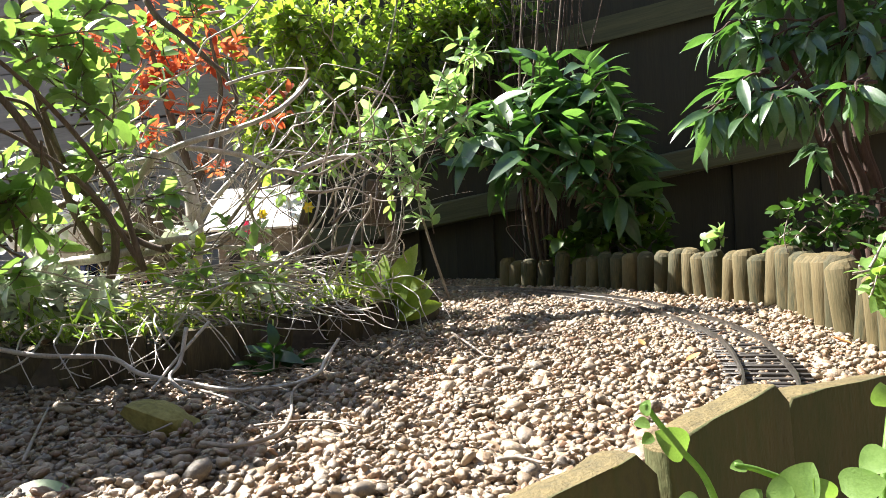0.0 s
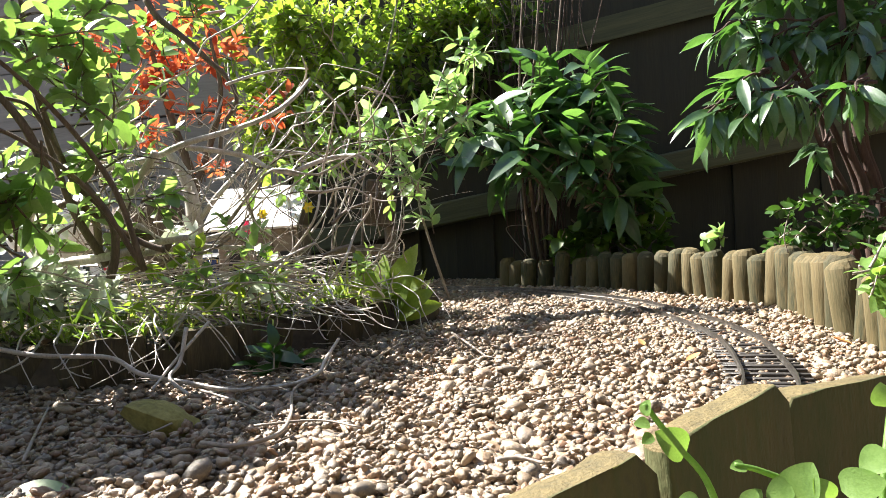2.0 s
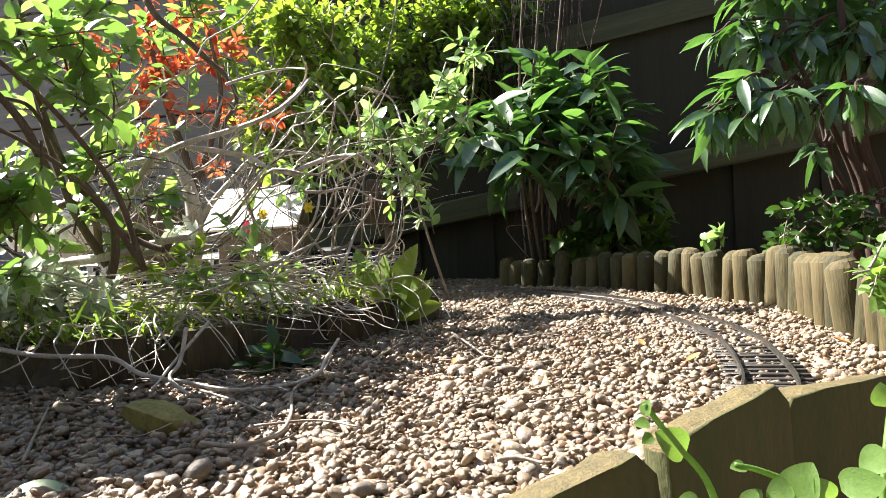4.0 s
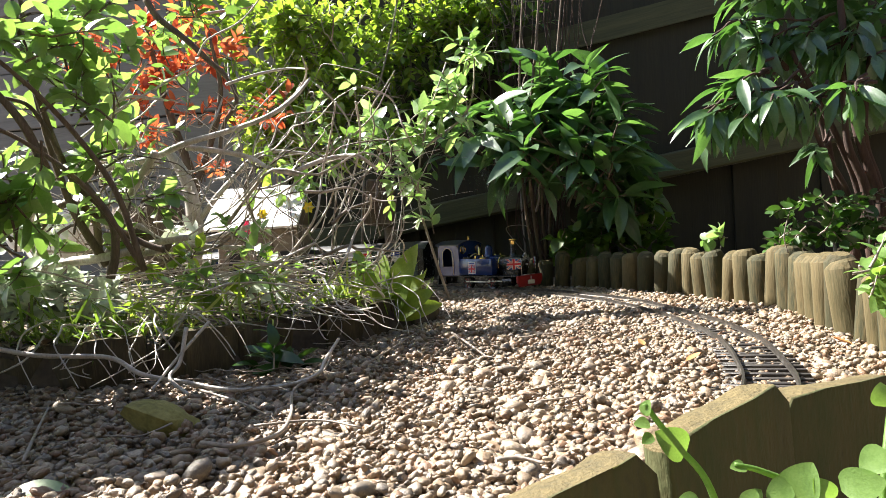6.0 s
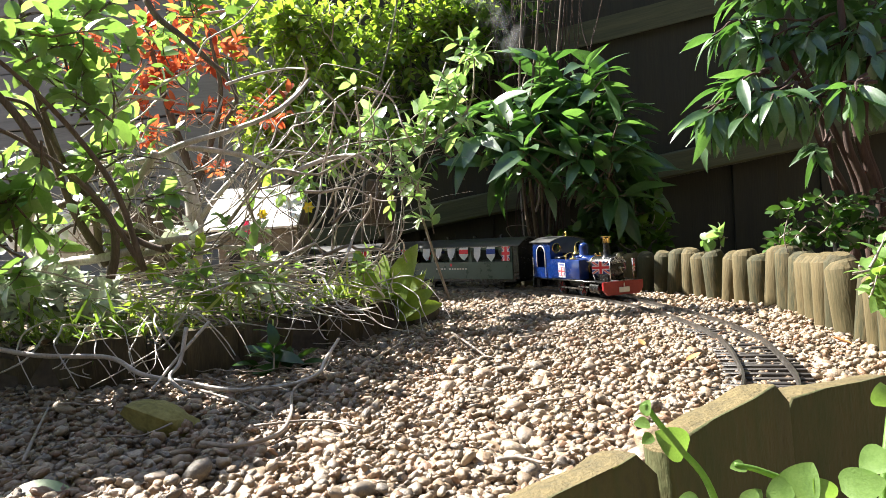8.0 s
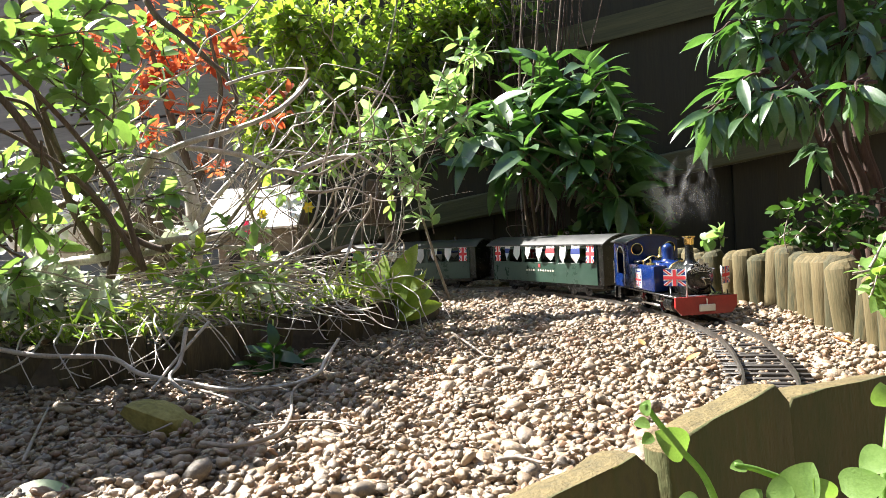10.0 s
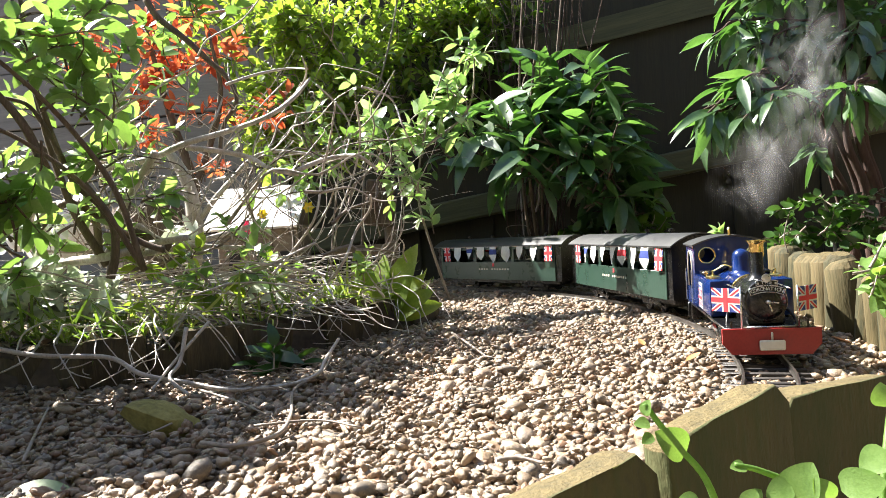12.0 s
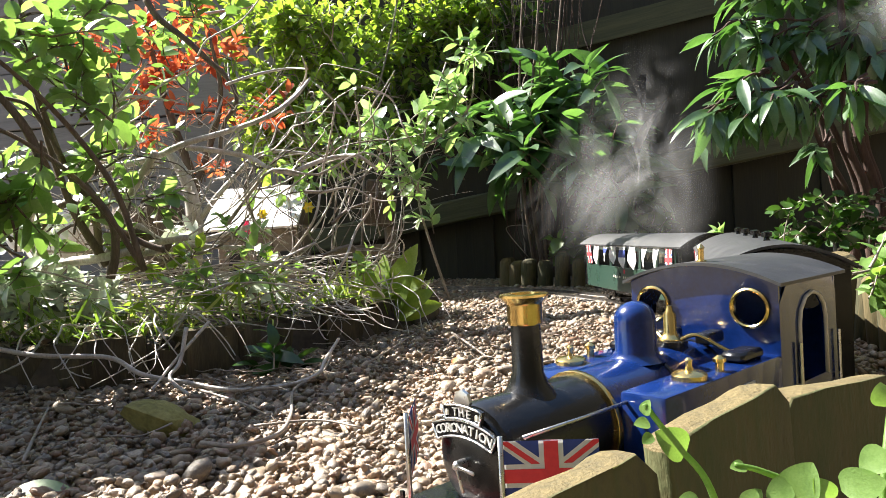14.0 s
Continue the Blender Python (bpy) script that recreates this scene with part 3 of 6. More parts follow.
def build_locomotive():
    loco = tagged(new("steam_locomotive"), "small blue model tank steam locomotive with brass fittings", "locomotive")
    P = lambda name, bm, material, label="", smooth=False, at=None, parent=None: part(name, bm_mesh(name, bm, material, smooth), parent or loco, label, at)
    # frame, beams
    P("frame", box(-0.245, -0.008, -0.019, 0.019, 0.012, 0.032), M_BLACK)
    P("footplate", box(-0.255, -0.006, -0.043, 0.043, 0.0305, 0.0335, 0.0006), M_BLACK)
    beam = slab([(0, -0.046, 0.033), (0, 0.046, 0.033), (0, 0.046, 0.018), (0, 0.037, 0.0075), (0, -0.037, 0.0075), (0, -0.046, 0.018)], (1, 0, 0), 0.005)
    front = P("buffer_beam", beam, M_RED, "red painted front buffer beam", at=pose(-0.0025, 0, 0))
    P("coupling_plate", box(0.003, 0.006, -0.012, 0.012, 0.012, 0.022, 0.001), M_PALE, "worn pale coupling plate", parent=front)
    P("hook", turned([(0.0005, 0), (0.0012, 0.001), (0.0012, 0.007), (0.0004, 0.008)], 8, "Z", (0.0045, 0, 0.022)), M_STEEL, parent=front)
    P("rear_beam", box(-0.257, -0.252, -0.044, 0.044, 0.010, 0.031, 0.001), M_BLACK)
    # boiler and smokebox
    CZ = 0.058
    P("boiler", turned([(0.0225, -0.19), (0.0225, -0.075)], 32, "X", (0, 0, CZ)), M_BLUE, smooth=False)
    for x in (-0.076, -0.125, -0.168):
        P("boiler_band", turned([(0.0229, x - 0.0015), (0.0231, x - 0.0012), (0.0231, x + 0.0012), (0.0229, x + 0.0015)], 32, "X", (0, 0, CZ)), M_BRASS if x == -0.076 else M_BLACK)
    smoke = P("smokebox", turned([(0.0215, -0.075), (0.0215, -0.019), (0.0205, -0.0165), (0.0175, -0.016)], 32, "X", (0, 0, CZ)), M_BLACK)
    door = P("smokebox_door", turned([(0.0188, -0.017), (0.0183, -0.0145), (0.013, -0.0115), (0.006, -0.0105), (0.001, -0.0103)], 28, "X", (0, 0, CZ)), M_BLACK, smooth=True)
    P("door_handle", turned([(0.002, -0.011), (0.002, -0.006), (0.0009, -0.005)], 10, "X", (0, 0, CZ)), M_STEEL, "bright steel door handles", parent=door)
    for a in (200, 265):
        P("door_handle", box(-0.0065, -0.0055, -0.0007, 0.0007, 0, 0.010, 0.0003), M_STEEL, parent=door, at=Matrix.Translation((0, 0, CZ)) @ Matrix.Rotation(radians(a), 4, "X"))
    P("hinge", box(-0.0155, -0.0125, -0.017, 0.017, CZ + 0.009, CZ + 0.0105), M_BLACK, parent=door)
    P("saddle", box(-0.074, -0.02, -0.0185, 0.0185, 0.033, 0.052, 0.002), M_BLACK)
    # chimney
    ch = P("chimney", turned([(0.012, 0.076), (0.0085, 0.081), (0.0064, 0.086), (0.0060, 0.108)], 24, "Z", (-0.0465, 0, 0)), M_BLACK, smooth=True)
    P("chimney_cap", turned([(0.0068, 0.106), (0.0072, 0.107), (0.0072, 0.114), (0.0080, 0.1155), (0.0100, 0.1175), (0.0100, 0.1185), (0.0060, 0.1187), (0.0052, 0.112)], 24, "Z", (-0.0465, 0, 0)), M_BRASS, "polished brass chimney cap", parent=ch)
    # dome and valves
    dome_prof = [(0.0145, 0.078), (0.0115, 0.0805), (0.0100, 0.083), (0.0100, 0.0975)] + [(0.0100 * math.cos(a), 0.0975 + 0.0095 * math.sin(a)) for a in (0.3, 0.6, 0.9, 1.2, 1.5)]
    P("dome", turned(dome_prof, 24, "Z", (-0.121, 0, 0)), M_BLUE, smooth=True)
    P("safety_valve", turned([(0.0062, 0.078), (0.0062, 0.084), (0.0048, 0.085), (0.0034, 0.0875), (0.0034, 0.0965), (0.0020, 0.0985), (0.0014, 0.101)], 16, "Z", (-0.151, 0, 0)), M_BRASS, "brass safety valve")
    P("valve_base", turned([(0.0085, 0.076), (0.0085, 0.083), (0.004, 0.084)], 16, "Z", (-0.151, 0, 0)), M_BLACK)
    # boiler handrails and pipes
    for sd in (-1, 1):
        g = Geo()
        g.tube([(-0.018, sd * 0.0235, CZ + 0.012), (-0.05, sd * 0.0245, CZ + 0.012), (-0.078, sd * 0.0245, CZ + 0.012)], 0.0008, 0.0008, 6)
        part("boiler_handrail", g.mesh("boiler_handrail", M_STEEL), loco, "thin steel handrail along the smokebox")
        g = Geo()
        g.tube(spline([(-0.151, sd * 0.004, 0.083), (-0.155, sd * 0.012, 0.086), (-0.160, sd * 0.022, 0.080), (-0.165, sd * 0.030, 0.0745)], 5), 0.0012, 0.0012, 6)
        part("pipe", g.mesh("pipe", M_BRASS), loco, "bent brass pipe")
        g = Geo()
        g.tube(spline([(-0.060, sd * 0.020, 0.047), (-0.050, sd * 0.030, 0.044), (-0.040, sd * 0.034, 0.034), (-0.038, sd * 0.034, 0.028)], 5), 0.0016, 0.0016, 6)
        part("steam_pipe", g.mesh("steam_pipe", M_BLACK), loco)
        P("regulator_box", box(-0.176, -0.160, sd * 0.012 - 0.004, sd * 0.012 + 0.004, 0.080, 0.086, 0.001), M_BLACK)
        P("lamp_iron", box(-0.0075, -0.0065, sd * 0.036 - 0.001, sd * 0.036 + 0.001, 0.033, 0.040), M_BLACK)
        for k in range(5):
            P("rivet", turned([(0.0008, 0), (0.0006, 0.0004), (0.0001, 0.0006)], 6, "X", (0.0, sd * (0.012 + 0.007 * k), 0.0305)), M_RED, parent=front)
    # tanks
    for sd in (-1, 1):
        tank = P("side_tank", box(-0.182, -0.078, min(sd * 0.021, sd * 0.0435), max(sd * 0.021, sd * 0.0435), 0.0345, 0.0745, 0.0018, 2), M_BLUE)
        P("filler_cap", turned([(0.0078, 0.0745), (0.0078, 0.0765), (0.0066, 0.0775), (0.0020, 0.0785), (0.0014, 0.0805), (0.0018, 0.083), (0.0006, 0.084)], 18, "Z", (-0.112, sd * 0.0335, 0)), M_BRASS, "brass tank filler cap", parent=tank)
        P("tank_valve", turned([(0.002, 0.0745), (0.002, 0.0785), (0.003, 0.079), (0.003, 0.0805), (0.001, 0.082)], 10, "Z", (-0.132, sd * 0.037, 0)), M_BRASS, parent=tank)
        P("lubricator", box(-0.172, -0.150, sd * 0.033 - 0.006, sd * 0.033 + 0.006, 0.0745, 0.0795, 0.0015), M_BLACK, parent=tank)
        P("poster", box(-0.151, -0.127, sd * 0.0437 - 0.0003, sd * 0.0437 + 0.0003, 0.0375, 0.0675), M_WHITE, "white paper poster with a printed flag", parent=tank)
        union_flag("printed_flag", 0.0205, 0.019, tank, Matrix.Translation((-0.139, sd * 0.0444, 0.0500)))
        P("print_bar", box(-0.148, -0.130, sd * 0.0441 - 0.0003, sd * 0.0441 + 0.0003, 0.0620, 0.0645), M_FLAGBLUE, parent=tank)
        P("cylinder", turned([(0.009, -0.050), (0.0105, -0.049), (0.0105, -0.022), (0.009, -0.021)], 18, "X", (0, sd * 0.0335, 0.020)), M_BLACK)
        P("coupling_rod", box(-0.170, -0.095, sd * 0.0285 - 0.0009, sd * 0.0285 + 0.0009, 0.0125, 0.0162, 0.0006), M_STEEL, "steel coupling rod")
        P("piston_rod", box(-0.100, -0.050, sd * 0.0315 - 0.0008, sd * 0.0315 + 0.0008, 0.0185, 0.0212, 0.0004), M_STEEL)
        for x in (-0.095, -0.170):
            wheel(loco, x, sd, 0.0155, M_BLACK)
        for x in (-0.236, -0.214):
            P("cab_step", box(x - 0.006, x + 0.006, sd * 0.038 - 0.004, sd * 0.038 + 0.004, 0.0115, 0.0305), M_BLACK) if x == -0.236 else None
        for x in (-0.248, -0.198):
            P("handrail", turned([(0.0009, 0.036), (0.0009, 0.078)], 8, "Z", (x, sd * 0.0455, 0)), M_STEEL, "bright steel cab handrail")
        # cab side with a round-headed opening
        outer = [(-0.250, 0.0335), (-0.180, 0.0335), (-0.180, 0.1105), (-0.250, 0.1105)]
        bm = bmesh.new()
        ring_o, ring_i = [], []
        cx, hw, zb, zt = -0.2175, 0.0165, 0.0560, 0.0870
        inner = [(cx - hw, zb), (cx + hw, zb), (cx + hw, zt)] + [(cx + hw * math.cos(a), zt + hw * 0.95 * math.sin(a)) for a in (0.5, 1.05, 1.57, 2.09, 2.64)] + [(cx - hw, zt)]
        outr = [(-0.250, 0.0335), (-0.180, 0.0335), (-0.180, zt), (-0.180, 0.100), (-0.190, 0.1105), (cx, 0.1105), (-0.245, 0.1105), (-0.250, 0.100), (-0.250, zt)]
        for thick in (0, 0.0015):
            ring_i.append([bm.verts.new((x, sd * (0.0435 - thick), z)) for x, z in inner])
            ring_o.append([bm.verts.new((x, sd * (0.0435 - thick), z)) for x, z in outr])
        k = len(inner)
        for j in range(k):
            n = (j + 1) % k
            bm.faces.new((ring_o[0][j], ring_o[0][n], ring_i[0][n], ring_i[0][j]))
            bm.faces.new((ring_o[1][j], ring_i[1][j], ring_i[1][n], ring_o[1][n]))
            bm.faces.new((ring_i[0][j], ring_i[0][n], ring_i[1][n], ring_i[1][j]))
            bm.faces.new((ring_o[0][j], ring_o[1][j], ring_o[1][n], ring_o[0][n]))
        side = P("cab_side", bm, M_BLUE)
        g = Geo()
        g.tube([(x, sd * 0.0441, z) for x, z in inner[1:]] + [(inner[0][0], sd * 0.0441, inner[0][1])], 0.0011, 0.0011, 6)
        part("door_beading", g.mesh("door_beading", M_PALE), side, "pale metal beading round the cab opening")
    # cab front and back with round spectacles
    for x, nm in ((-0.180, "cab_front"), (-0.2485, "cab_back")):
        bm = bmesh.new()
        rings = []
        roofc = arch(0.0432, 0.1105, 0.1195, 8)
        N = 24
        for thick in (0, -0.0016):
            for sd in (-1, 1):
                c = (sd * 0.0285, 0.0975)
                circ = [bm.verts.new((x + thick, c[0] + 0.0088 * math.cos(2 * math.pi * j / N), c[1] + 0.0088 * math.sin(2 * math.pi * j / N))) for j in range(N)]
                sq = []
                for j in range(N):
                    a = 2 * math.pi * j / N
                    u, v = math.cos(a), math.sin(a)
                    q = max(abs(u), abs(v))
                    y, z = c[0] + 0.0125 * u / q, c[1] + 0.0125 * v / q
                    sq.append(bm.verts.new((x + thick, y, z)))
                for j in range(N):
                    n = (j + 1) % N
                    bm.faces.new((circ[j], circ[n], sq[n], sq[j]))
                rings.append(circ)
        for a, b in ((0, 2), (1, 3)):
            for j in range(N):
                n = (j + 1) % N
                bm.faces.new((rings[a][j], rings[a][n], rings[b][n], rings[b][j]))
        def plate(y0, y1, z0, z1):
            vs = box(x - 0.0016, x, y0, y1, z0, z1)
            tmp = bpy.data.meshes.new("tmp")
            vs.to_mesh(tmp)
            vs.free()
            bm.from_mesh(tmp)
            bpy.data.meshes.remove(tmp)
        plate(-0.0432, 0.0432, 0.0335, 0.085)
        plate(-0.0432, -0.041, 0.085, 0.110)
        plate(0.041, 0.0432, 0.085, 0.110)
        plate(-0.016, 0.016, 0.085, 0.110)
        top = [(x, y, z) for y, z in roofc] + [(x, 0.0432, 0.110), (x, -0.0432, 0.110)]
        for dx in (0, -0.0016):
            bm.faces.new([bm.verts.new((px + dx, y, z)) for px, y, z in top])
        pl = P(nm, bm, M_BLUE)
        for sd in (-1, 1):
            P("spectacle_ring", turned([(0.0088, -0.0005), (0.0088, 0.0016), (0.0096, 0.0022), (0.0106, 0.0016), (0.0106, -0.0005), (0.0088, -0.0005)], 28, "X", (x, sd * 0.0285, 0.0975), False), M_BRASS, "brass spectacle window ring", parent=pl) if x > -0.2 else None
    P("cab_roof", roof_bm(-0.258, -0.176, 0.0465, 0.1110, 0.1215, 0.0018, 14), M_ROOF, "satin black curved cab roof")
    P("whistle", turned([(0.0028, 0.120), (0.0028, 0.122), (0.0016, 0.1225), (0.0016, 0.1285), (0.0022, 0.129), (0.0008, 0.131)], 12, "Z", (-0.184, 0, 0)), M_BRASS, "brass whistle on the cab roof")
    # flag rails, flags, headboard
    g = Geo()
    for sd in (-1, 1):
        g.tube([(-0.004, sd * 0.0265, 0.033), (-0.004, sd * 0.0265, 0.0745)], 0.0011, 0.0010, 6)
    g.tube([(-0.004, -0.0265, 0.0340), (-0.004, 0.0265, 0.0340)], 0.0010, 0.0010, 6)
    part("lamp_rail", g.mesh("lamp_rail", M_STEEL), loco, "white metal rail standing on the beam")
    for sd in (-1, 1):
        f = union_flag("flag", 0.032, 0.024, loco, Matrix.Translation((-0.016, sd * 0.0385, 0.0605)) @ Matrix.Rotation(radians(-sd * 48), 4, "Z"))
    # headboard: a wide lower band, a narrow upper one and a crest
    HZ = CZ - 0.0285
    def band(r0, r1, half, x):
        bm = bmesh.new()
        ring = []
        for k in range(13):
            a = radians(90 + half - 2 * half * k / 12)
            ring.append([bm.verts.new((x + d, r * math.cos(a), HZ + r * math.sin(a))) for r, d in ((r0, 0), (r1, 0), (r1, -0.0014), (r0, -0.0014))])
        for a, b in zip(ring, ring[1:]):
            for j in range(4):
                bm.faces.new((a[j], a[(j + 1) % 4], b[(j + 1) % 4], b[j]))
        bm.faces.new(ring[0])
        bm.faces.new(ring[-1][::-1])
        return bm
    def rim(r0, r1, half, x, parent):
        g = Geo()
        turn = lambda r, k: (x, r * math.cos(radians(90 + half - 2 * half * k / 12)), HZ + r * math.sin(radians(90 + half - 2 * half * k / 12)))
        loop = [turn(r1, k) for k in range(13)] + [turn(r0, 12 - k) for k in range(13)]
        g.tube(loop + [loop[0]], 0.0005, 0.0005, 5)
        part("rim", g.mesh("rim", M_STEEL), parent)
    head = P("headboard", band(0.0382, 0.0448, 23.5, -0.0105), M_BLACK, "curved black headboard with white letters")
    rim(0.0384, 0.0446, 23.3, -0.0102, head)
    upper = P("upper_band", band(0.0450, 0.0505, 12.5, -0.0105), M_BLACK, parent=head)
    rim(0.0452, 0.0503, 12.3, -0.0102, upper)
    def on_arc(word, r, size, spread):
        n = len(word)
        for i, c in enumerate(word):
            a = radians(90 + spread * (i - (n - 1) / 2))
            m = Matrix.Translation((-0.0102, r * math.cos(a), HZ + r * math.sin(a))) @ Matrix.Rotation(a - math.pi / 2, 4, "X") @ Matrix(((0, 0, 1, 0), (1, 0, 0, 0), (0, 1, 0, 0), (0, 0, 0, 1)))
            lettering(c, size, M_WHITE, head, m, "letter")
    on_arc("CORONATION", 0.0415, 0.0052, -4.35)
    on_arc("THE", 0.0477, 0.0047, -4.5)
    for sd in (-1, 1):
        P("scroll", box(-0.0105, -0.0098, sd * 0.0084 - 0.0011, sd * 0.0084 + 0.0011, HZ + 0.0457, HZ + 0.0481, 0.0006), M_PALE, parent=upper)
    P("crest", turned([(0.0045, -0.0118), (0.0045, -0.0105), (0.003, -0.0101)], 8, "X", (0, 0, HZ + 0.0520)), M_STEEL, parent=head)
    loco.scale = (1.0, 0.93, 0.945)
    return loco


def build_coach(first):
    coach = tagged(new("passenger_coach"), "dark green model railway coach with bunting under the roof edge", "railway coach", "coaches of the train")
    P = lambda name, bm, material, label="", parent=None, at=None: part(name, bm_mesh(name, bm, material), parent or coach, label, at)
    L, W = COACH_L, 0.041
    ZB, ZS, ZE, ZT = 0.024, 0.064, 0.091, 0.100
    P("chassis", box(-L, 0, -0.03, 0.03, 0.016, 0.024, 0.001), M_BLACK)
    P("floor", box(-L, 0, -W + 0.002, W - 0.002, 0.024, 0.027), M_INTERIOR)
    for sd in (-1, 1):
        side = P("side_panel", box(-L, 0, sd * W - 0.001, sd * W + 0.001, ZB, ZS, 0.0005), M_GREEN)
        P("top_rail", box(-L, 0, sd * W - 0.001, sd * W + 0.001, ZE, ZT), M_GREEN, parent=side)
        n = 6
        for i in range(n + 1):
            x = -L + L * i / n
            P("pillar", box(max(-L, x - 0.005), min(0, x + 0.005), sd * W - 0.001, sd * W + 0.001, ZS, ZE), M_GREEN, parent=side)
        for k in range(12):
            x = -L * 0.5 + (k - 5.5) * 0.0085
            P("letter_bar", box(x - 0.0022, x + 0.0022, sd * (W + 0.0013) - 0.0002, sd * (W + 0.0013) + 0.0002, 0.046, 0.0495), M_PALE, parent=side) if k not in (4,) else None
        P("crest", box(-L * 0.5 - 0.003, -L * 0.5 + 0.003, sd * (W + 0.0013) - 0.0002, sd * (W + 0.0013) + 0.0002, 0.054, 0.0605), M_FLAGRED, parent=side)
        # bunting
        rnd = random.Random(31 + sd + (7 if first else 0))
        g = Geo()
        g.tube([(-L * i / 24, sd * (W + 0.0035), ZT - 0.0015 - 0.0015 * math.sin(math.pi * (i * 0.5 % 1))) for i in range(25)], 0.0007, 0.0007, 5)
        string = part("bunting_string", g.mesh("bunting_string", M_WHITE), coach, "white bunting tape under the roof edge")
        m = 9
        for i in range(m):
            x = -L * (i + 0.35) / m
            if i in (0, m - 1):
                union_flag("pennant", 0.021, 0.033, string, Matrix.Translation((x, sd * (W + 0.004), ZT - 0.018)) @ Matrix.Rotation(radians(rnd.uniform(-12, 12)), 4, "Z") @ Matrix.Rotation(radians(rnd.uniform(-6, 6)), 4, "X"))
            else:
                w, h = rnd.uniform(0.010, 0.013), rnd.uniform(0.026, 0.035)
                tw = rnd.uniform(-0.5, 0.5)
                gg = Geo()
                rows = 6
                for r in range(rows + 1):
                    t = r / rows
                    hw = w * (1 if t < 0.6 else 1 - (t - 0.6) / 0.42)
                    for q in (-1, 0, 1):
                        gg.v.append((q * hw * math.cos(tw * t) , 0.003 * math.sin(2.2 * t + tw) * (1 if sd > 0 else -1) + q * hw * math.sin(tw * t) + (0.0015 if q == 0 else 0), -h * t))
                for r in range(rows):
                    for q in (0, 1):
                        a = r * 3 + q
                        gg.f.append((a, a + 1, a + 4, a + 3))
                me = gg.mesh("pennant", M_WHITE)
                me.materials.append(M_FLAGRED)
                me.materials.append(M_FLAGBLUE)
                c = rnd.choice((0, 0, 0, 1, 2))
                for p in me.polygons:
                    if c and p.index // 2 in (1, 2):
                        p.material_index = c
                part("pennant", me, string, at=pose(x, sd * (W + 0.004), ZT - 0.002))
    for x, nm in ((0.016, "front_end"), (-L - 0.016, "rear_end")):
        P(nm, slab([(x, -W, ZB), (x, W, ZB)] + [(x, y, z) for y, z in reversed(arch(W, ZT, 0.113, 10))], (1, 0, 0), 0.002), M_BLACK, "black coach end")
        for sd in (-1, 1):
            P("end_post", box(min(x, x - math.copysign(0.016, x + L / 2)), max(x, x - math.copysign(0.016, x + L / 2)), sd * (W - 0.002) - 0.001, sd * (W - 0.002) + 0.001, ZB, ZT), M_BLACK)
    roof = P("roof", roof_bm(-L - 0.024, 0.024, W + 0.005, ZT, 0.1165, 0.002, 14), M_ROOF, "curved satin black roof with ventilators")
    for x in (-0.06, -0.14, -L + 0.14, -L + 0.06):
        P("ventilator", turned([(0.003, 0.114), (0.002, 0.119), (0.0042, 0.1195), (0.0042, 0.123), (0.001, 0.124)], 10, "Z", (x, 0, 0)), M_BLACK, parent=roof)
    for x in (-0.075, -L + 0.075):
        bogie = P("bogie", box(x - 0.038, x + 0.038, -0.027, 0.027, 0.008, 0.016, 0.001), M_BLACK)
        for dx in (-0.024, 0.024):
            for sd in (-1, 1):
                P("wheel", turned([(0.004, -0.002), (0.0115, -0.002), (0.0115, 0.002), (0.004, 0.002)], 16, "Y", (x + dx, sd * GAUGE / 2, 0.0115)), M_BLACK, parent=bogie)
        for sd in (-1, 1):
            P("axle_box", box(x - 0.03, x + 0.03, sd * 0.029 - 0.0015, sd * 0.029 + 0.0015, 0.010, 0.019, 0.001), M_BLACK, parent=bogie)
    P("coupling", box(0, 0.040, -0.004, 0.004, 0.016, 0.022, 0.001), M_BLACK)
    P("coupling", box(-L - 0.048, -L, -0.004, 0.004, 0.016, 0.022, 0.001), M_BLACK)
    return coach


COACH_L = 0.368
loco = build_locomotive()
coach_1 = build_coach(True)
coach_2 = build_coach(False)


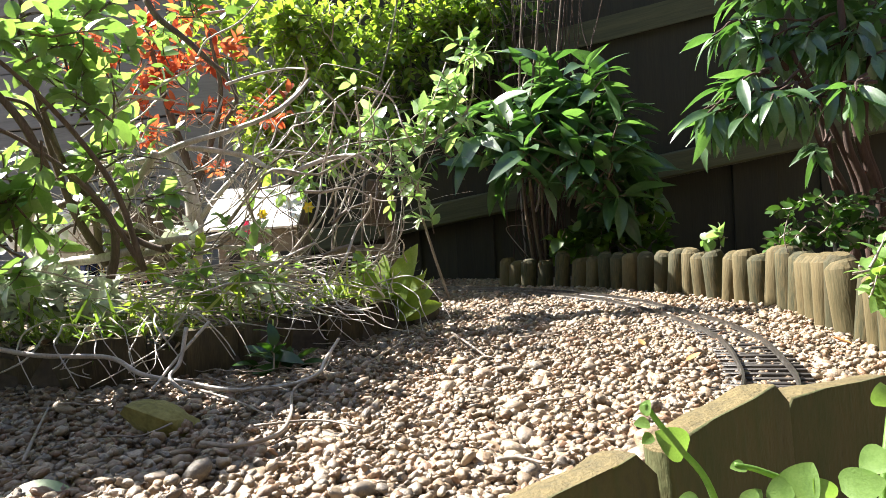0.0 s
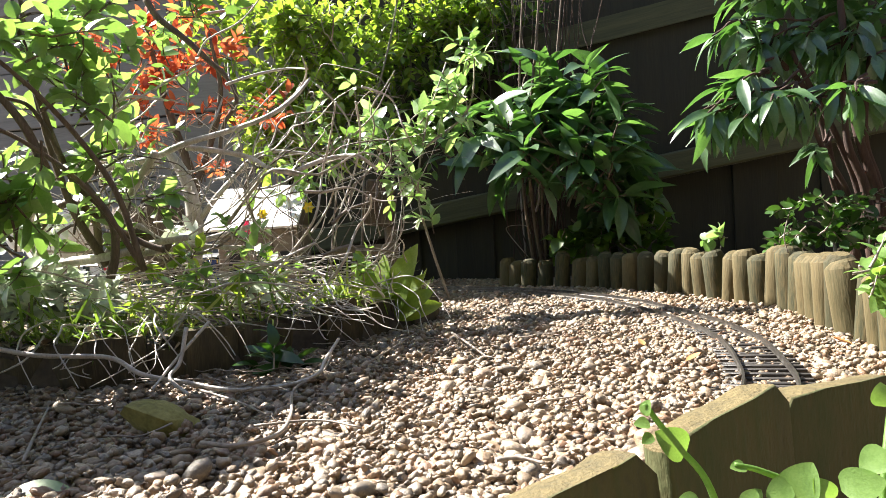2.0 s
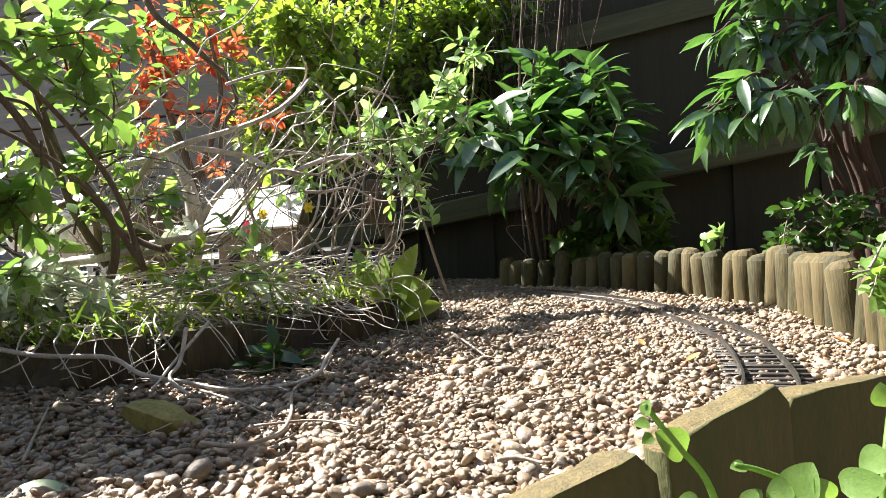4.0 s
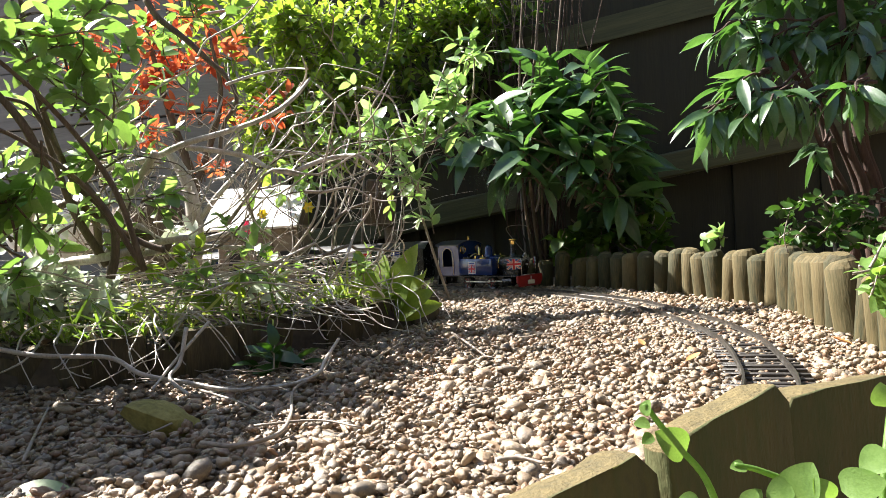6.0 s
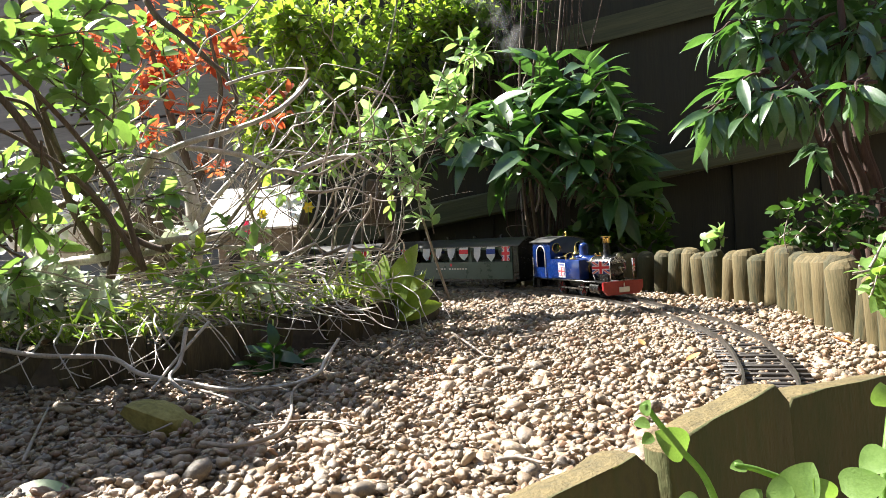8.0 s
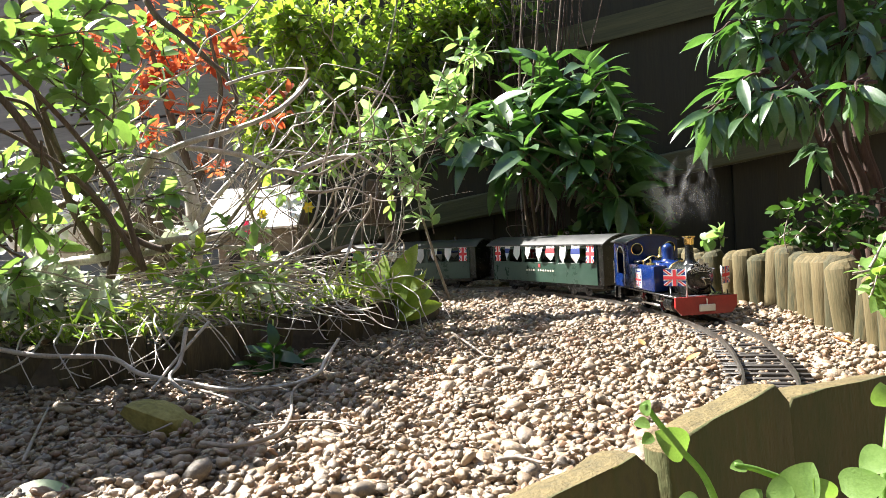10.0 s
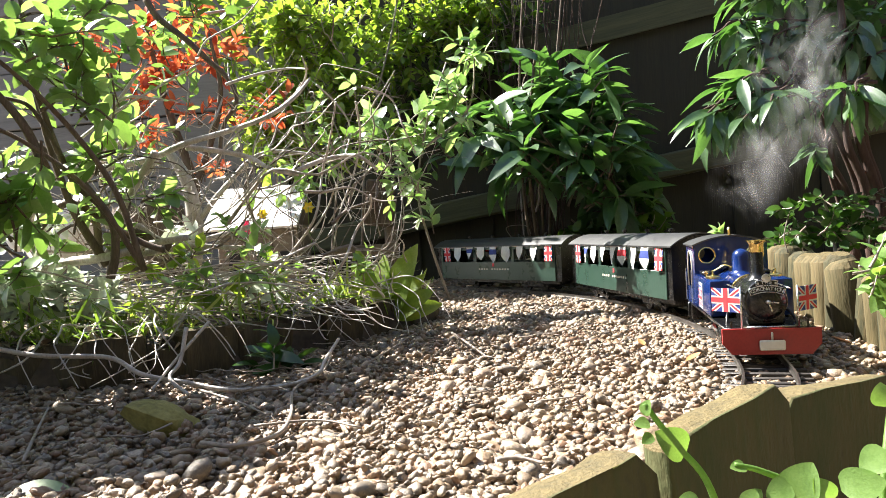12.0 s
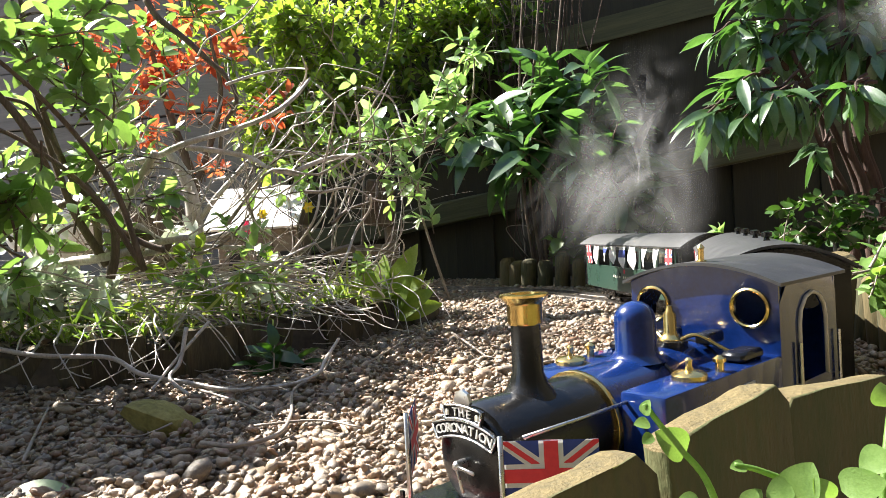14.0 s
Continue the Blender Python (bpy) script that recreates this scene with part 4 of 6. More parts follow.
# ---- steam: thin rigid puffs that leave the chimney ----
def steam_material():
    m = bpy.data.materials.new("steam")
    m.use_nodes = True
    N, L = m.node_tree.nodes, m.node_tree.links
    tc = N.new("ShaderNodeTexCoord")
    ln = N.new("ShaderNodeVectorMath")
    ln.operation = "LENGTH"
    L.new(tc.outputs["Object"], ln.inputs[0])
    fall = N.new("ShaderNodeMapRange")
    fall.interpolation_type = "SMOOTHSTEP"
    fall.inputs["From Min"].default_value, fall.inputs["From Max"].default_value = 1.0, 0.1
    L.new(ln.outputs["Value"], fall.inputs["Value"])
    no = N.new("ShaderNodeTexNoise")
    no.inputs["Scale"].default_value, no.inputs["Detail"].default_value, no.inputs["Distortion"].default_value = 1.7, 5, 0.6
    L.new(tc.outputs["Object"], no.inputs["Vector"])
    cut = N.new("ShaderNodeMapRange")
    cut.inputs["From Min"].default_value, cut.inputs["From Max"].default_value = 0.42, 0.72
    L.new(no.outputs["Fac"], cut.inputs["Value"])
    mul = N.new("ShaderNodeMath")
    mul.operation = "MULTIPLY"
    L.new(fall.outputs["Result"], mul.inputs[0])
    L.new(cut.outputs["Result"], mul.inputs[1])
    k = N.new("ShaderNodeMath")
    k.operation = "MULTIPLY"
    k.inputs[1].default_value = 0.15
    L.new(mul.outputs[0], k.inputs[0])
    dif = N.new("ShaderNodeBsdfDiffuse")
    dif.inputs["Color"].default_value = (0.75, 0.75, 0.75, 1)
    trl = N.new("ShaderNodeBsdfTranslucent")
    trl.inputs["Color"].default_value = (0.75, 0.75, 0.75, 1)
    half = N.new("ShaderNodeMixShader")
    L.new(dif.outputs[0], half.inputs[1])
    L.new(trl.outputs[0], half.inputs[2])
    tra = N.new("ShaderNodeBsdfTransparent")
    mx = N.new("ShaderNodeMixShader")
    L.new(k.outputs[0], mx.inputs["Fac"])
    L.new(tra.outputs[0], mx.inputs[1])
    L.new(half.outputs[0], mx.inputs[2])
    L.new(mx.outputs[0], N["Material Output"].inputs["Surface"])
    return m


M_STEAM = steam_material()


def wisp_mesh(seed):
    """One billowed sheet, one unit in radius."""
    g = Geo()
    n, r = 20, 6
    verts, faces = [(0, 0.1, 0)], []
    for i in range(1, r + 1):
        for j in range(n):
            a = 2 * math.pi * j / n
            q = i / r
            verts.append((q * math.cos(a), 0.1 + 0.22 * math.sin(3 * a + seed) * q * q + 0.2 * math.cos(2 * a + seed) * q, q * math.sin(a)))
    for j in range(n):
        faces.append((0, 1 + j, 1 + (j + 1) % n))
    for i in range(r - 1):
        for j in range(n):
            faces.append((1 + i * n + j, 1 + i * n + (j + 1) % n, 1 + (i + 1) * n + (j + 1) % n, 1 + (i + 1) * n + j))
    g.add(verts, faces)
    return g.mesh("wisp", M_STEAM)


def build_steam():
    """Each puff is two crossing wisps."""
    meshes = [wisp_mesh(i) for i in range(6)]
    made = []
    for i in range(22):
        rnd = random.Random(900 + i)
        ob = tagged(new("steam_puff"), "thin white puff of steam drifting from the chimney", "steam", "puffs of steam")
        r = (0.036, 0.052, 0.044, 0.062)[i % 4]
        for k in range(2):
            turn = Euler((rnd.uniform(-0.5, 0.5), rnd.uniform(-0.5, 0.5), k * 1.57 + rnd.uniform(-0.2, 0.2))).to_matrix().to_4x4()
            part("wisp", rnd.choice(meshes), ob, at=Matrix.Translation((rnd.gauss(0, 0.3) * r, rnd.gauss(0, 0.2) * r, rnd.gauss(0, 0.3) * r)) @ turn @ Matrix.Diagonal((r, r, r * 1.2, 1)))
        made.append(ob)
    return made


puffs = build_steam()


# ---- plants ----
def arc(rnd, a, b, bow=0.1, n=7, wob=0.02):
    """A bent way from a to b."""
    a, b = Vector(a), Vector(b)
    d = b - a
    side = d.orthogonal().normalized()
    side.rotate(Matrix.Rotation(rnd.uniform(0, 6.28), 3, d.normalized()))
    pts = []
    for i in range(n):
        t = i / (n - 1)
        w = Vector((rnd.gauss(0, 1), rnd.gauss(0, 1), rnd.gauss(0, 1))) * (wob * d.length * (1 if 0 < i < n - 1 else 0))
        pts.append(a + d * t + side * (bow * d.length * math.sin(math.pi * t)) + w)
    return spline(pts, 3)


def rand_dir(rnd, bias=(0, 0, 0)):
    v = Vector((rnd.gauss(0, 1), rnd.gauss(0, 1), rnd.gauss(0, 1))).normalized() + Vector(bias)
    return v.normalized()


def sprig(gl, gt, rnd, base, way, length, count, leaf, ratio=0.45, droop=0.3, thick=0.0016, fold=0.2, steps=5):
    """A shoot with leaves in pairs and a tuft at its end."""
    way = Vector(way).normalized()
    pts = arc(rnd, base, Vector(base) + way * length, rnd.uniform(0.03, 0.15), 5, 0.02)[::3]
    gt.tube(pts, thick, thick * 0.4, 4, False)
    for i in range(count):
        t = 0.25 + 0.75 * (i + 0.5) / count
        k = min(int(t * 4), 3)
        p = pts[k].lerp(pts[k + 1], t * 4 - k) if k < 4 else pts[-1]
        out = way.orthogonal().normalized()
        out.rotate(Matrix.Rotation(i * 2.4 + rnd.uniform(-0.4, 0.4), 3, way))
        d = (out * (1.0 - 0.55 * t) + way * (0.35 + 0.6 * t) + rand_dir(rnd) * 0.25).normalized()
        s = leaf * rnd.uniform(0.65, 1.15) * (1.1 - 0.35 * t)
        gl.leaf(p, d, Vector((0, 0, 1)) + rand_dir(rnd) * 0.6, s, s * ratio * rnd.uniform(0.85, 1.15), droop * rnd.uniform(0.2, 1.4), fold, steps)


def bush(name, label, category, seed, stems, blobs, leaf_mat, leaf, wood=None, ratio=0.45, bias=(0, 0, 0.3), droop=0.3, shoot=0.12, per=7, reach=0.6, steps=5):
    """stems: (points, r0, r1). blobs: (centre, radii, shoots)."""
    rnd = random.Random(seed)
    root = tagged(new(name), label, category)
    wood = wood or M_TWIG
    for pts, r0, r1 in stems:
        g = Geo()
        g.tube(spline(pts, 6), r0, r1, 7)
        part("stem", g.mesh("stem", wood), root)
    gl, gt = Geo(), Geo()
    for c, rad, n in blobs:
        c = Vector(c)
        for _ in range(n):
            q = rand_dir(rnd) * (rnd.random() ** 0.45)
            p = c + Vector((q.x * rad[0], q.y * rad[1], q.z * rad[2]))
            way = rand_dir(rnd, Vector(bias) + q * reach)
            sprig(gl, gt, rnd, p - way * shoot * 0.5, way, shoot * rnd.uniform(0.6, 1.3), per, leaf, ratio, droop, steps=steps)
    tagged(part("crown", gl.mesh("crown", leaf_mat), root), kind="stuff")
    tagged(part("twigwork", gt.mesh("twigwork", wood), root), kind="stuff")
    return root


def big_leaf_mesh(seed, length, ratio, droop):
    rnd = random.Random(seed)
    g = Geo()
    L = length
    n = 8
    for i in range(n + 1):
        t = i / n
        w = L * ratio * 0.5 * (math.sin(math.pi * min(1, t * 0.97 + 0.03) ** 0.85) ** 0.85 if t < 1 else 0.01)
        z = -droop * L * t * t
        for s in (-1, -0.5, 0, 0.5, 1):
            g.v.append((L * t, s * w, z + abs(s) * w * 0.28 + 0.03 * L * math.sin(9 * t + 3 * s + seed) * abs(s) * 0.25))
    for i in range(n):
        for s in range(4):
            a = i * 5 + s
            g.f.append((a, a + 5, a + 6, a + 1))
    return g.mesh("leaf", M_LEAF_LAUREL)


def whorl_shrub(name, label, seed, stems, shoots, length, ratio, wood, count=(6, 9), hang=0.1, droops=(0.15, 0.3, 0.45), spread=1.0, crown=()):
    """A shrub with large leaves; each is a piece of its own. shoots: (tip, way)."""
    rnd = random.Random(seed)
    root = tagged(new(name), label, "shrub")
    for pts, r0, r1 in stems:
        g = Geo()
        g.tube(spline(pts, 6), r0, r1, 8)
        part("stem", g.mesh("stem", wood), root)
    meshes = [big_leaf_mesh(seed + i, length, ratio, d) for i, d in enumerate(droops * 2)]
    gt = Geo()
    for tip, way in shoots:
        tip, way = Vector(tip), Vector(way).normalized()
        back = tip - way * length * 1.3
        gt.tube(arc(rnd, back, tip, 0.08, 5, 0.02), 0.0028, 0.0016, 5)
        n = rnd.randint(*count)
        for i in range(n):
            t = rnd.uniform(0.0, 1.0)
            p = back.lerp(tip, 0.45 + 0.55 * t)
            out = way.orthogonal().normalized()
            out.rotate(Matrix.Rotation(i * 2.4 + rnd.uniform(-0.5, 0.5), 3, way))
            d = (out * spread * (1.0 - 0.5 * t) + way * (0.3 + 0.5 * t) + Vector((0, 0, -hang))).normalized()
            y = Vector((0, 0, 1)).cross(d)
            y = (y.normalized() if y.length > 0.05 else d.orthogonal().normalized())
            z = d.cross(y)
            sc = rnd.uniform(0.6, 1.1)
            m = Matrix((d, y, z)).transposed().to_4x4()
            part("leaf", rnd.choice(meshes), root, at=Matrix.Translation(p) @ m @ Matrix.Rotation(rnd.gauss(0, 0.5), 4, "X") @ Matrix.Diagonal((sc, sc, sc, 1)))
    tagged(part("twigwork", gt.mesh("twigwork", wood), root), kind="stuff")
    if crown:
        gl = Geo()
        for c, rad, n in crown:
            for _ in range(n):
                q = rand_dir(rnd) * rnd.random() ** 0.4
                d = rand_dir(rnd, Vector((0, 0, -hang)) + q * 0.8)
                gl.leaf(Vector(c) + Vector((q.x * rad[0], q.y * rad[1], q.z * rad[2])), d, Vector((0, 0, 1)) + rand_dir(rnd) * 0.5, length * rnd.uniform(0.6, 1.05), length * ratio, rnd.choice(droops), 0.28, 6)
        tagged(part("crown", gl.mesh("crown", M_LEAF_LAUREL), root, "dense glossy leaves in the shaded heart of the shrub"), kind="stuff")
    return root


def build_plants():
    rnd = random.Random(77)
    # yellow-green shrub along the fence
    bush("green_shrub", "tall yellow-green leafy shrub lit from behind along the fence", "shrub", 1,
         [([(-0.437, 2.030, 0.060), (-0.386, 2.030, 0.353), (-0.427, 2.030, 0.746), (-0.440, 1.990, 1.147)], 0.008, 0.004), ([(-0.236, 2.000, 0.067), (-0.198, 2.000, 0.420), (-0.096, 2.000, 0.783), (-0.042, 2.000, 1.161)], 0.0042, 0.002)],
         [((-0.33, 1.85, 0.69), (0.105, 0.06, 0.090), 60), ((-0.244, 1.8, 0.513), (0.073, 0.06, 0.102), 45), ((-0.397, 1.85, 0.561), (0.075, 0.06, 0.090), 45), ((-0.437, 1.8, 0.437), (0.073, 0.06, 0.073), 30), ((-0.301, 1.75, 0.38), (0.085, 0.06, 0.057), 30), ((-0.185, 2.06, 0.741), (0.100, 0.05, 0.100), 16), ((0.066, 2.1, 0.772), (0.142, 0.05, 0.063), 40), ((-0.098, 1.7, 0.403), (0.069, 0.06, 0.055), 8), ((-0.427, 2.06, 0.74), (0.16, 0.08, 0.15), 45), ((-0.539, 2.030, 0.785), (0.22, 0.12, 0.2), 70), ((0.112, 2.10, 0.79), (0.14, 0.06, 0.10), 30), ((-0.199, 2.14, 0.74), (0.26, 0.05, 0.2), 55), ((-0.002, 2.08, 0.74), (0.16, 0.06, 0.14), 40), ((-0.190, 1.850, 0.56), (0.10, 0.05, 0.10), 14), ((-0.437, 1.800, 0.437), (0.08, 0.06, 0.12), 26)],
         M_LEAF_YG, 0.036, ratio=0.55, droop=0.35, per=8)
    bush("dark_shrub", "dark green leafy shrub in shade against the fence", "shrub", 2,
         [([(0.245, 2.08, -0.011), (0.243, 2.08, 0.128), (0.230, 2.10, 0.403), (0.166, 2.12, 0.82)], 0.003, 0.002)],
         [((-0.008, 2.16, 0.62), (0.20, 0.03, 0.25), 90), ((0.191, 2.10, 0.75), (0.16, 0.05, 0.2), 50)],
         M_LEAF_MID, 0.045, droop=0.35, per=7)
    # orange-red shrub
    bush("red_leaved_shrub", "shrub with orange-red young leaves on dark branches", "shrub", 3,
         [([(-0.550, 1.500, 0.145), (-0.524, 1.500, 0.265), (-0.567, 1.500, 0.437), (-0.604, 1.500, 0.607)], 0.016, 0.004), ([(-0.524, 1.500, 0.265), (-0.451, 1.480, 0.451), (-0.459, 1.460, 0.588)], 0.009, 0.003)],
         [((-0.595, 1.500, 0.559), (0.085, 0.07, 0.07), 22), ((-0.443, 1.500, 0.574), (0.07, 0.06, 0.07), 12), ((-0.609, 1.500, 0.439), (0.04, 0.05, 0.08), 11), ((-0.489, 1.500, 0.432), (0.09, 0.05, 0.03), 8), ((-0.541, 1.500, 0.645), (0.11, 0.06, 0.04), 9), ((-0.350, 1.500, 0.418), (0.06, 0.04, 0.03), 5), ((-0.740, 1.500, 0.555), (0.05, 0.05, 0.08), 8), ((-0.478, 1.500, 0.311), (0.03, 0.03, 0.03), 3)],
         M_LEAF_RED, 0.034, wood=M_BARK, ratio=0.42, droop=0.25, shoot=0.06, per=9, bias=(0, 0, 0.5))
    # leafy shrub close by on the left
    bush("broad_leaved_shrub", "sprawling shrub with fresh green leaves and brown stems, and unseen foliage added for shade", "shrub", 4,
         [([(-0.369, 0.860, 0.123), (-0.391, 0.840, 0.227), (-0.437, 0.800, 0.317), (-0.501, 0.760, 0.393)], 0.0042, 0.0022), ([(-0.372, 0.860, 0.130), (-0.409, 0.820, 0.220), (-0.460, 0.780, 0.277), (-0.506, 0.740, 0.304)], 0.0036, 0.002),
          ([(-0.343, 0.86, 0.147), (-0.368, 0.86, 0.157), (-0.401, 0.86, 0.179), (-0.421, 0.86, 0.208), (-0.448, 0.86, 0.235), (-0.466, 0.86, 0.28), (-0.495, 0.86, 0.331), (-0.531, 0.86, 0.346)], 0.0042, 0.0024), ([(-0.421, 0.88, 0.115), (-0.413, 0.88, 0.144), (-0.414, 0.88, 0.186), (-0.446, 0.88, 0.236), (-0.472, 0.88, 0.27), (-0.494, 0.88, 0.342), (-0.505, 0.88, 0.385), (-0.52, 0.88, 0.47)], 0.006, 0.003), ([(-0.469, 0.95, 0.142), (-0.467, 0.95, 0.169), (-0.472, 0.95, 0.2), (-0.502, 0.95, 0.263), (-0.545, 0.95, 0.304)], 0.006, 0.004), ([(-0.441, 1.1, 0.538), (-0.424, 1.1, 0.509), (-0.385, 1.1, 0.475), (-0.352, 1.1, 0.441), (-0.321, 1.1, 0.408), (-0.31, 1.1, 0.371), (-0.334, 1.1, 0.333), (-0.346, 1.1, 0.268)], 0.0055, 0.003), ([(-0.448, 0.8, 0.247), (-0.47, 0.8, 0.3), (-0.506, 0.8, 0.347)], 0.006, 0.004),
          ([(-0.433, 0.900, 0.131), (-0.478, 0.900, 0.221), (-0.523, 0.920, 0.373), (-0.552, 0.950, 0.525)], 0.006, 0.003), ([(-0.371, 0.950, 0.148), (-0.432, 0.920, 0.186), (-0.479, 0.900, 0.214), (-0.514, 0.880, 0.172)], 0.008, 0.003)],
         # the densest blobs lie left of the view, added to shade gravel and edging
         [((-0.436, 0.82, 0.399), (0.040, 0.04, 0.027), 5), ((-0.463, 0.8, 0.402), (0.026, 0.04, 0.032), 3), ((-0.423, 0.85, 0.332), (0.028, 0.04, 0.028), 4), ((-0.46, 0.85, 0.382), (0.041, 0.04, 0.021), 3), ((-0.438, 1.0, 0.401), (0.049, 0.04, 0.049), 5), ((-0.445, 0.75, 0.242), (0.024, 0.04, 0.036), 3), ((-0.461, 0.75, 0.189), (0.012, 0.04, 0.030), 8), ((-0.407, 0.85, 0.27), (0.021, 0.04, 0.021), 4), ((-0.426, 1.15, 0.498), (0.084, 0.04, 0.047), 3), ((-0.505, 1.0, 0.492), (0.089, 0.04, 0.024), 7), ((-0.62, 1.25, 0.448), (0.132, 0.04, 0.081), 7), ((-0.63, 1.1, 0.346), (0.053, 0.04, 0.062), 4), ((-0.448, 1.3, 0.573), (0.084, 0.04, 0.042), 8), ((-0.485, 0.900, 0.431), (0.09, 0.08, 0.07), 5), ((-0.491, 0.820, 0.370), (0.06, 0.08, 0.10), 4), ((-0.491, 0.800, 0.191), (0.045, 0.06, 0.10), 9), ((-0.426, 0.880, 0.302), (0.06, 0.05, 0.09), 3), ((-0.512, 1.100, 0.507), (0.1, 0.08, 0.08), 2), ((-0.609, 0.800, 0.179), (0.12, 0.1, 0.14), 8), ((-0.84, 0.47, 0.38), (0.17, 0.17, 0.26), 400), ((-0.64, 0.58, 0.22), (0.07, 0.12, 0.13), 200), ((-0.78, 0.66, 0.40), (0.10, 0.09, 0.20), 290), ((-0.73, 0.82, 0.58), (0.10, 0.09, 0.10), 190), ((-0.78, 0.80, 0.36), (0.10, 0.10, 0.18), 260), ((-0.70, 0.66, 0.27), (0.06, 0.06, 0.07), 50), ((-0.98, 0.60, 0.66), (0.18, 0.16, 0.14), 60), ((-0.82, 0.52, 0.54), (0.12, 0.12, 0.12), 50), ((-0.62, 0.40, 0.30), (0.10, 0.12, 0.12), 80), ((-0.82, 0.96, 0.34), (0.09, 0.09, 0.12), 180), ((-0.421, 0.900, 0.203), (0.07, 0.05, 0.04), 7)],
         M_LEAF_FRESH, 0.038, wood=M_BARK, ratio=0.62, droop=0.3, shoot=0.07, per=6)
    # pale young shrub at the corner of the bed
    bush("pale_leaved_shrub", "young upright shrub with pale grey-green leaves", "shrub", 5,
         [([(0.006, 1.240, 0.029), (-0.019, 1.220, 0.122), (-0.038, 1.220, 0.221), (-0.016, 1.240, 0.341), (0.025, 1.260, 0.453)], 0.0026, 0.0014), ([(-0.033, 1.220, 0.216), (-0.084, 1.240, 0.295), (-0.124, 1.260, 0.340)], 0.0026, 0.0014),
          ([(-0.019, 1.240, 0.302), (0.062, 1.280, 0.374), (0.081, 1.300, 0.501)], 0.0026, 0.0014)],
         [((0.069, 1.300, 0.481), (0.035, 0.03, 0.035), 7), ((0.033, 1.280, 0.401), (0.05, 0.04, 0.05), 12), ((-0.032, 1.250, 0.334), (0.07, 0.05, 0.06), 13), ((-0.093, 1.250, 0.327), (0.05, 0.04, 0.05), 7), ((-0.051, 1.220, 0.252), (0.04, 0.04, 0.04), 8), ((-0.030, 1.210, 0.176), (0.02, 0.02, 0.015), 2), ((-0.214, 1.500, 0.477), (0.1, 0.08, 0.12), 3)],
         M_LEAF_SAGE, 0.034, ratio=0.58, droop=0.25, shoot=0.06, per=6, bias=(0, 0, 0.5))
    bush("young_shoots", "small fresh green shoots growing among the bare twigs", "shrub", 17, [([(-0.174, 1.06, 0.083), (-0.167, 1.08, 0.169), (-0.155, 1.1, 0.266)], 0.002, 0.001)],
         [((-0.388, 1.1, 0.385), (0.053, 0.04, 0.045), 6), ((-0.441, 1.05, 0.328), (0.060, 0.04, 0.034), 6), ((-0.196, 1.15, 0.338), (0.047, 0.04, 0.047), 9), ((-0.146, 1.1, 0.274), (0.045, 0.04, 0.036), 8), ((-0.105, 1.15, 0.305), (0.028, 0.04, 0.037), 6), ((-0.264, 1.1, 0.237), (0.053, 0.04, 0.036), 4), ((-0.21, 1.1, 0.242), (0.036, 0.04, 0.027), 5), ((-0.301, 1.0, 0.159), (0.049, 0.04, 0.024), 4), ((-0.405, 0.95, 0.22), (0.046, 0.04, 0.031), 4), ((-0.151, 1.0, 0.102), (0.049, 0.04, 0.024), 4), ((-0.259, 0.9, 0.121), (0.044, 0.04, 0.029), 5), ((-0.325, 0.88, 0.112), (0.036, 0.04, 0.021), 4), ((-0.072, 1.15, 0.229), (0.023, 0.04, 0.037), 4), ((-0.434, 0.9, 0.226), (0.029, 0.04, 0.029), 4)],
         M_LEAF_FRESH, 0.024, ratio=0.6, droop=0.25, shoot=0.05, per=5)
    # laurel in front of the fence: whorls (x, y, z, lean sideways, lean upwards)
    whorls = [(0.426, 1.60, 0.210, 0.2, -0.3), (0.395, 1.58, 0.287, 0.2, 0.1), (0.309, 1.56, 0.309, -0.1, 0), (0.417, 1.60, 0.378, 0.4, 0.4), (0.372, 1.72, 0.528, -0.1, 0.6), (0.404, 1.68, 0.493, 0.3, 0.5), (0.307, 1.75, 0.521, -0.3, 0.5), (0.205, 1.71, 0.511, -0.4, 0.6), (0.222, 1.63, 0.407, -0.4, 0.3), (0.282, 1.60, 0.364, -0.1, 0.1), (0.374, 1.66, 0.410, 0.3, 0.4), (0.459, 1.70, 0.440, 0.7, 0.7), (0.404, 1.64, 0.339, 0.3, 0.1), (0.438, 1.66, 0.246, 0.3, -0.3), (0.363, 1.64, 0.295, 0, -0.2), (0.143, 1.63, 0.392, -0.6, 0), (0.077, 1.65, 0.379, -0.6, -0.1), (0.060, 1.71, 0.416, -0.4, 0.4), (0.124, 1.71, 0.447, -0.3, 0.5), (0.426, 1.70, 0.181, 0.2, -0.4), (0.382, 1.70, 0.142, 0.1, -0.4), (0.333, 1.72, 0.450, 0, 0.6), (0.487, 1.74, 0.361, 0.6, 0.2), (0.508, 1.78, 0.280, 0.5, 0), (0.270, 1.77, 0.563, 0, 0.8), (0.173, 1.67, 0.403, -0.3, 0.2), (0.344, 1.60, 0.331, 0.1, 0.2), (0.191, 1.57, 0.327, -0.3, 0.1)]
    shoots = []
    for x, y, z, a, b in whorls:
        shoots.append(((x, y, z), (a, -0.35, b + 0.35)))
        shoots.append(((x + rnd.gauss(0, 0.03), y + 0.07, z + rnd.gauss(0, 0.03)), (a + rnd.gauss(0, 0.3), 0.2, b + 0.3)))
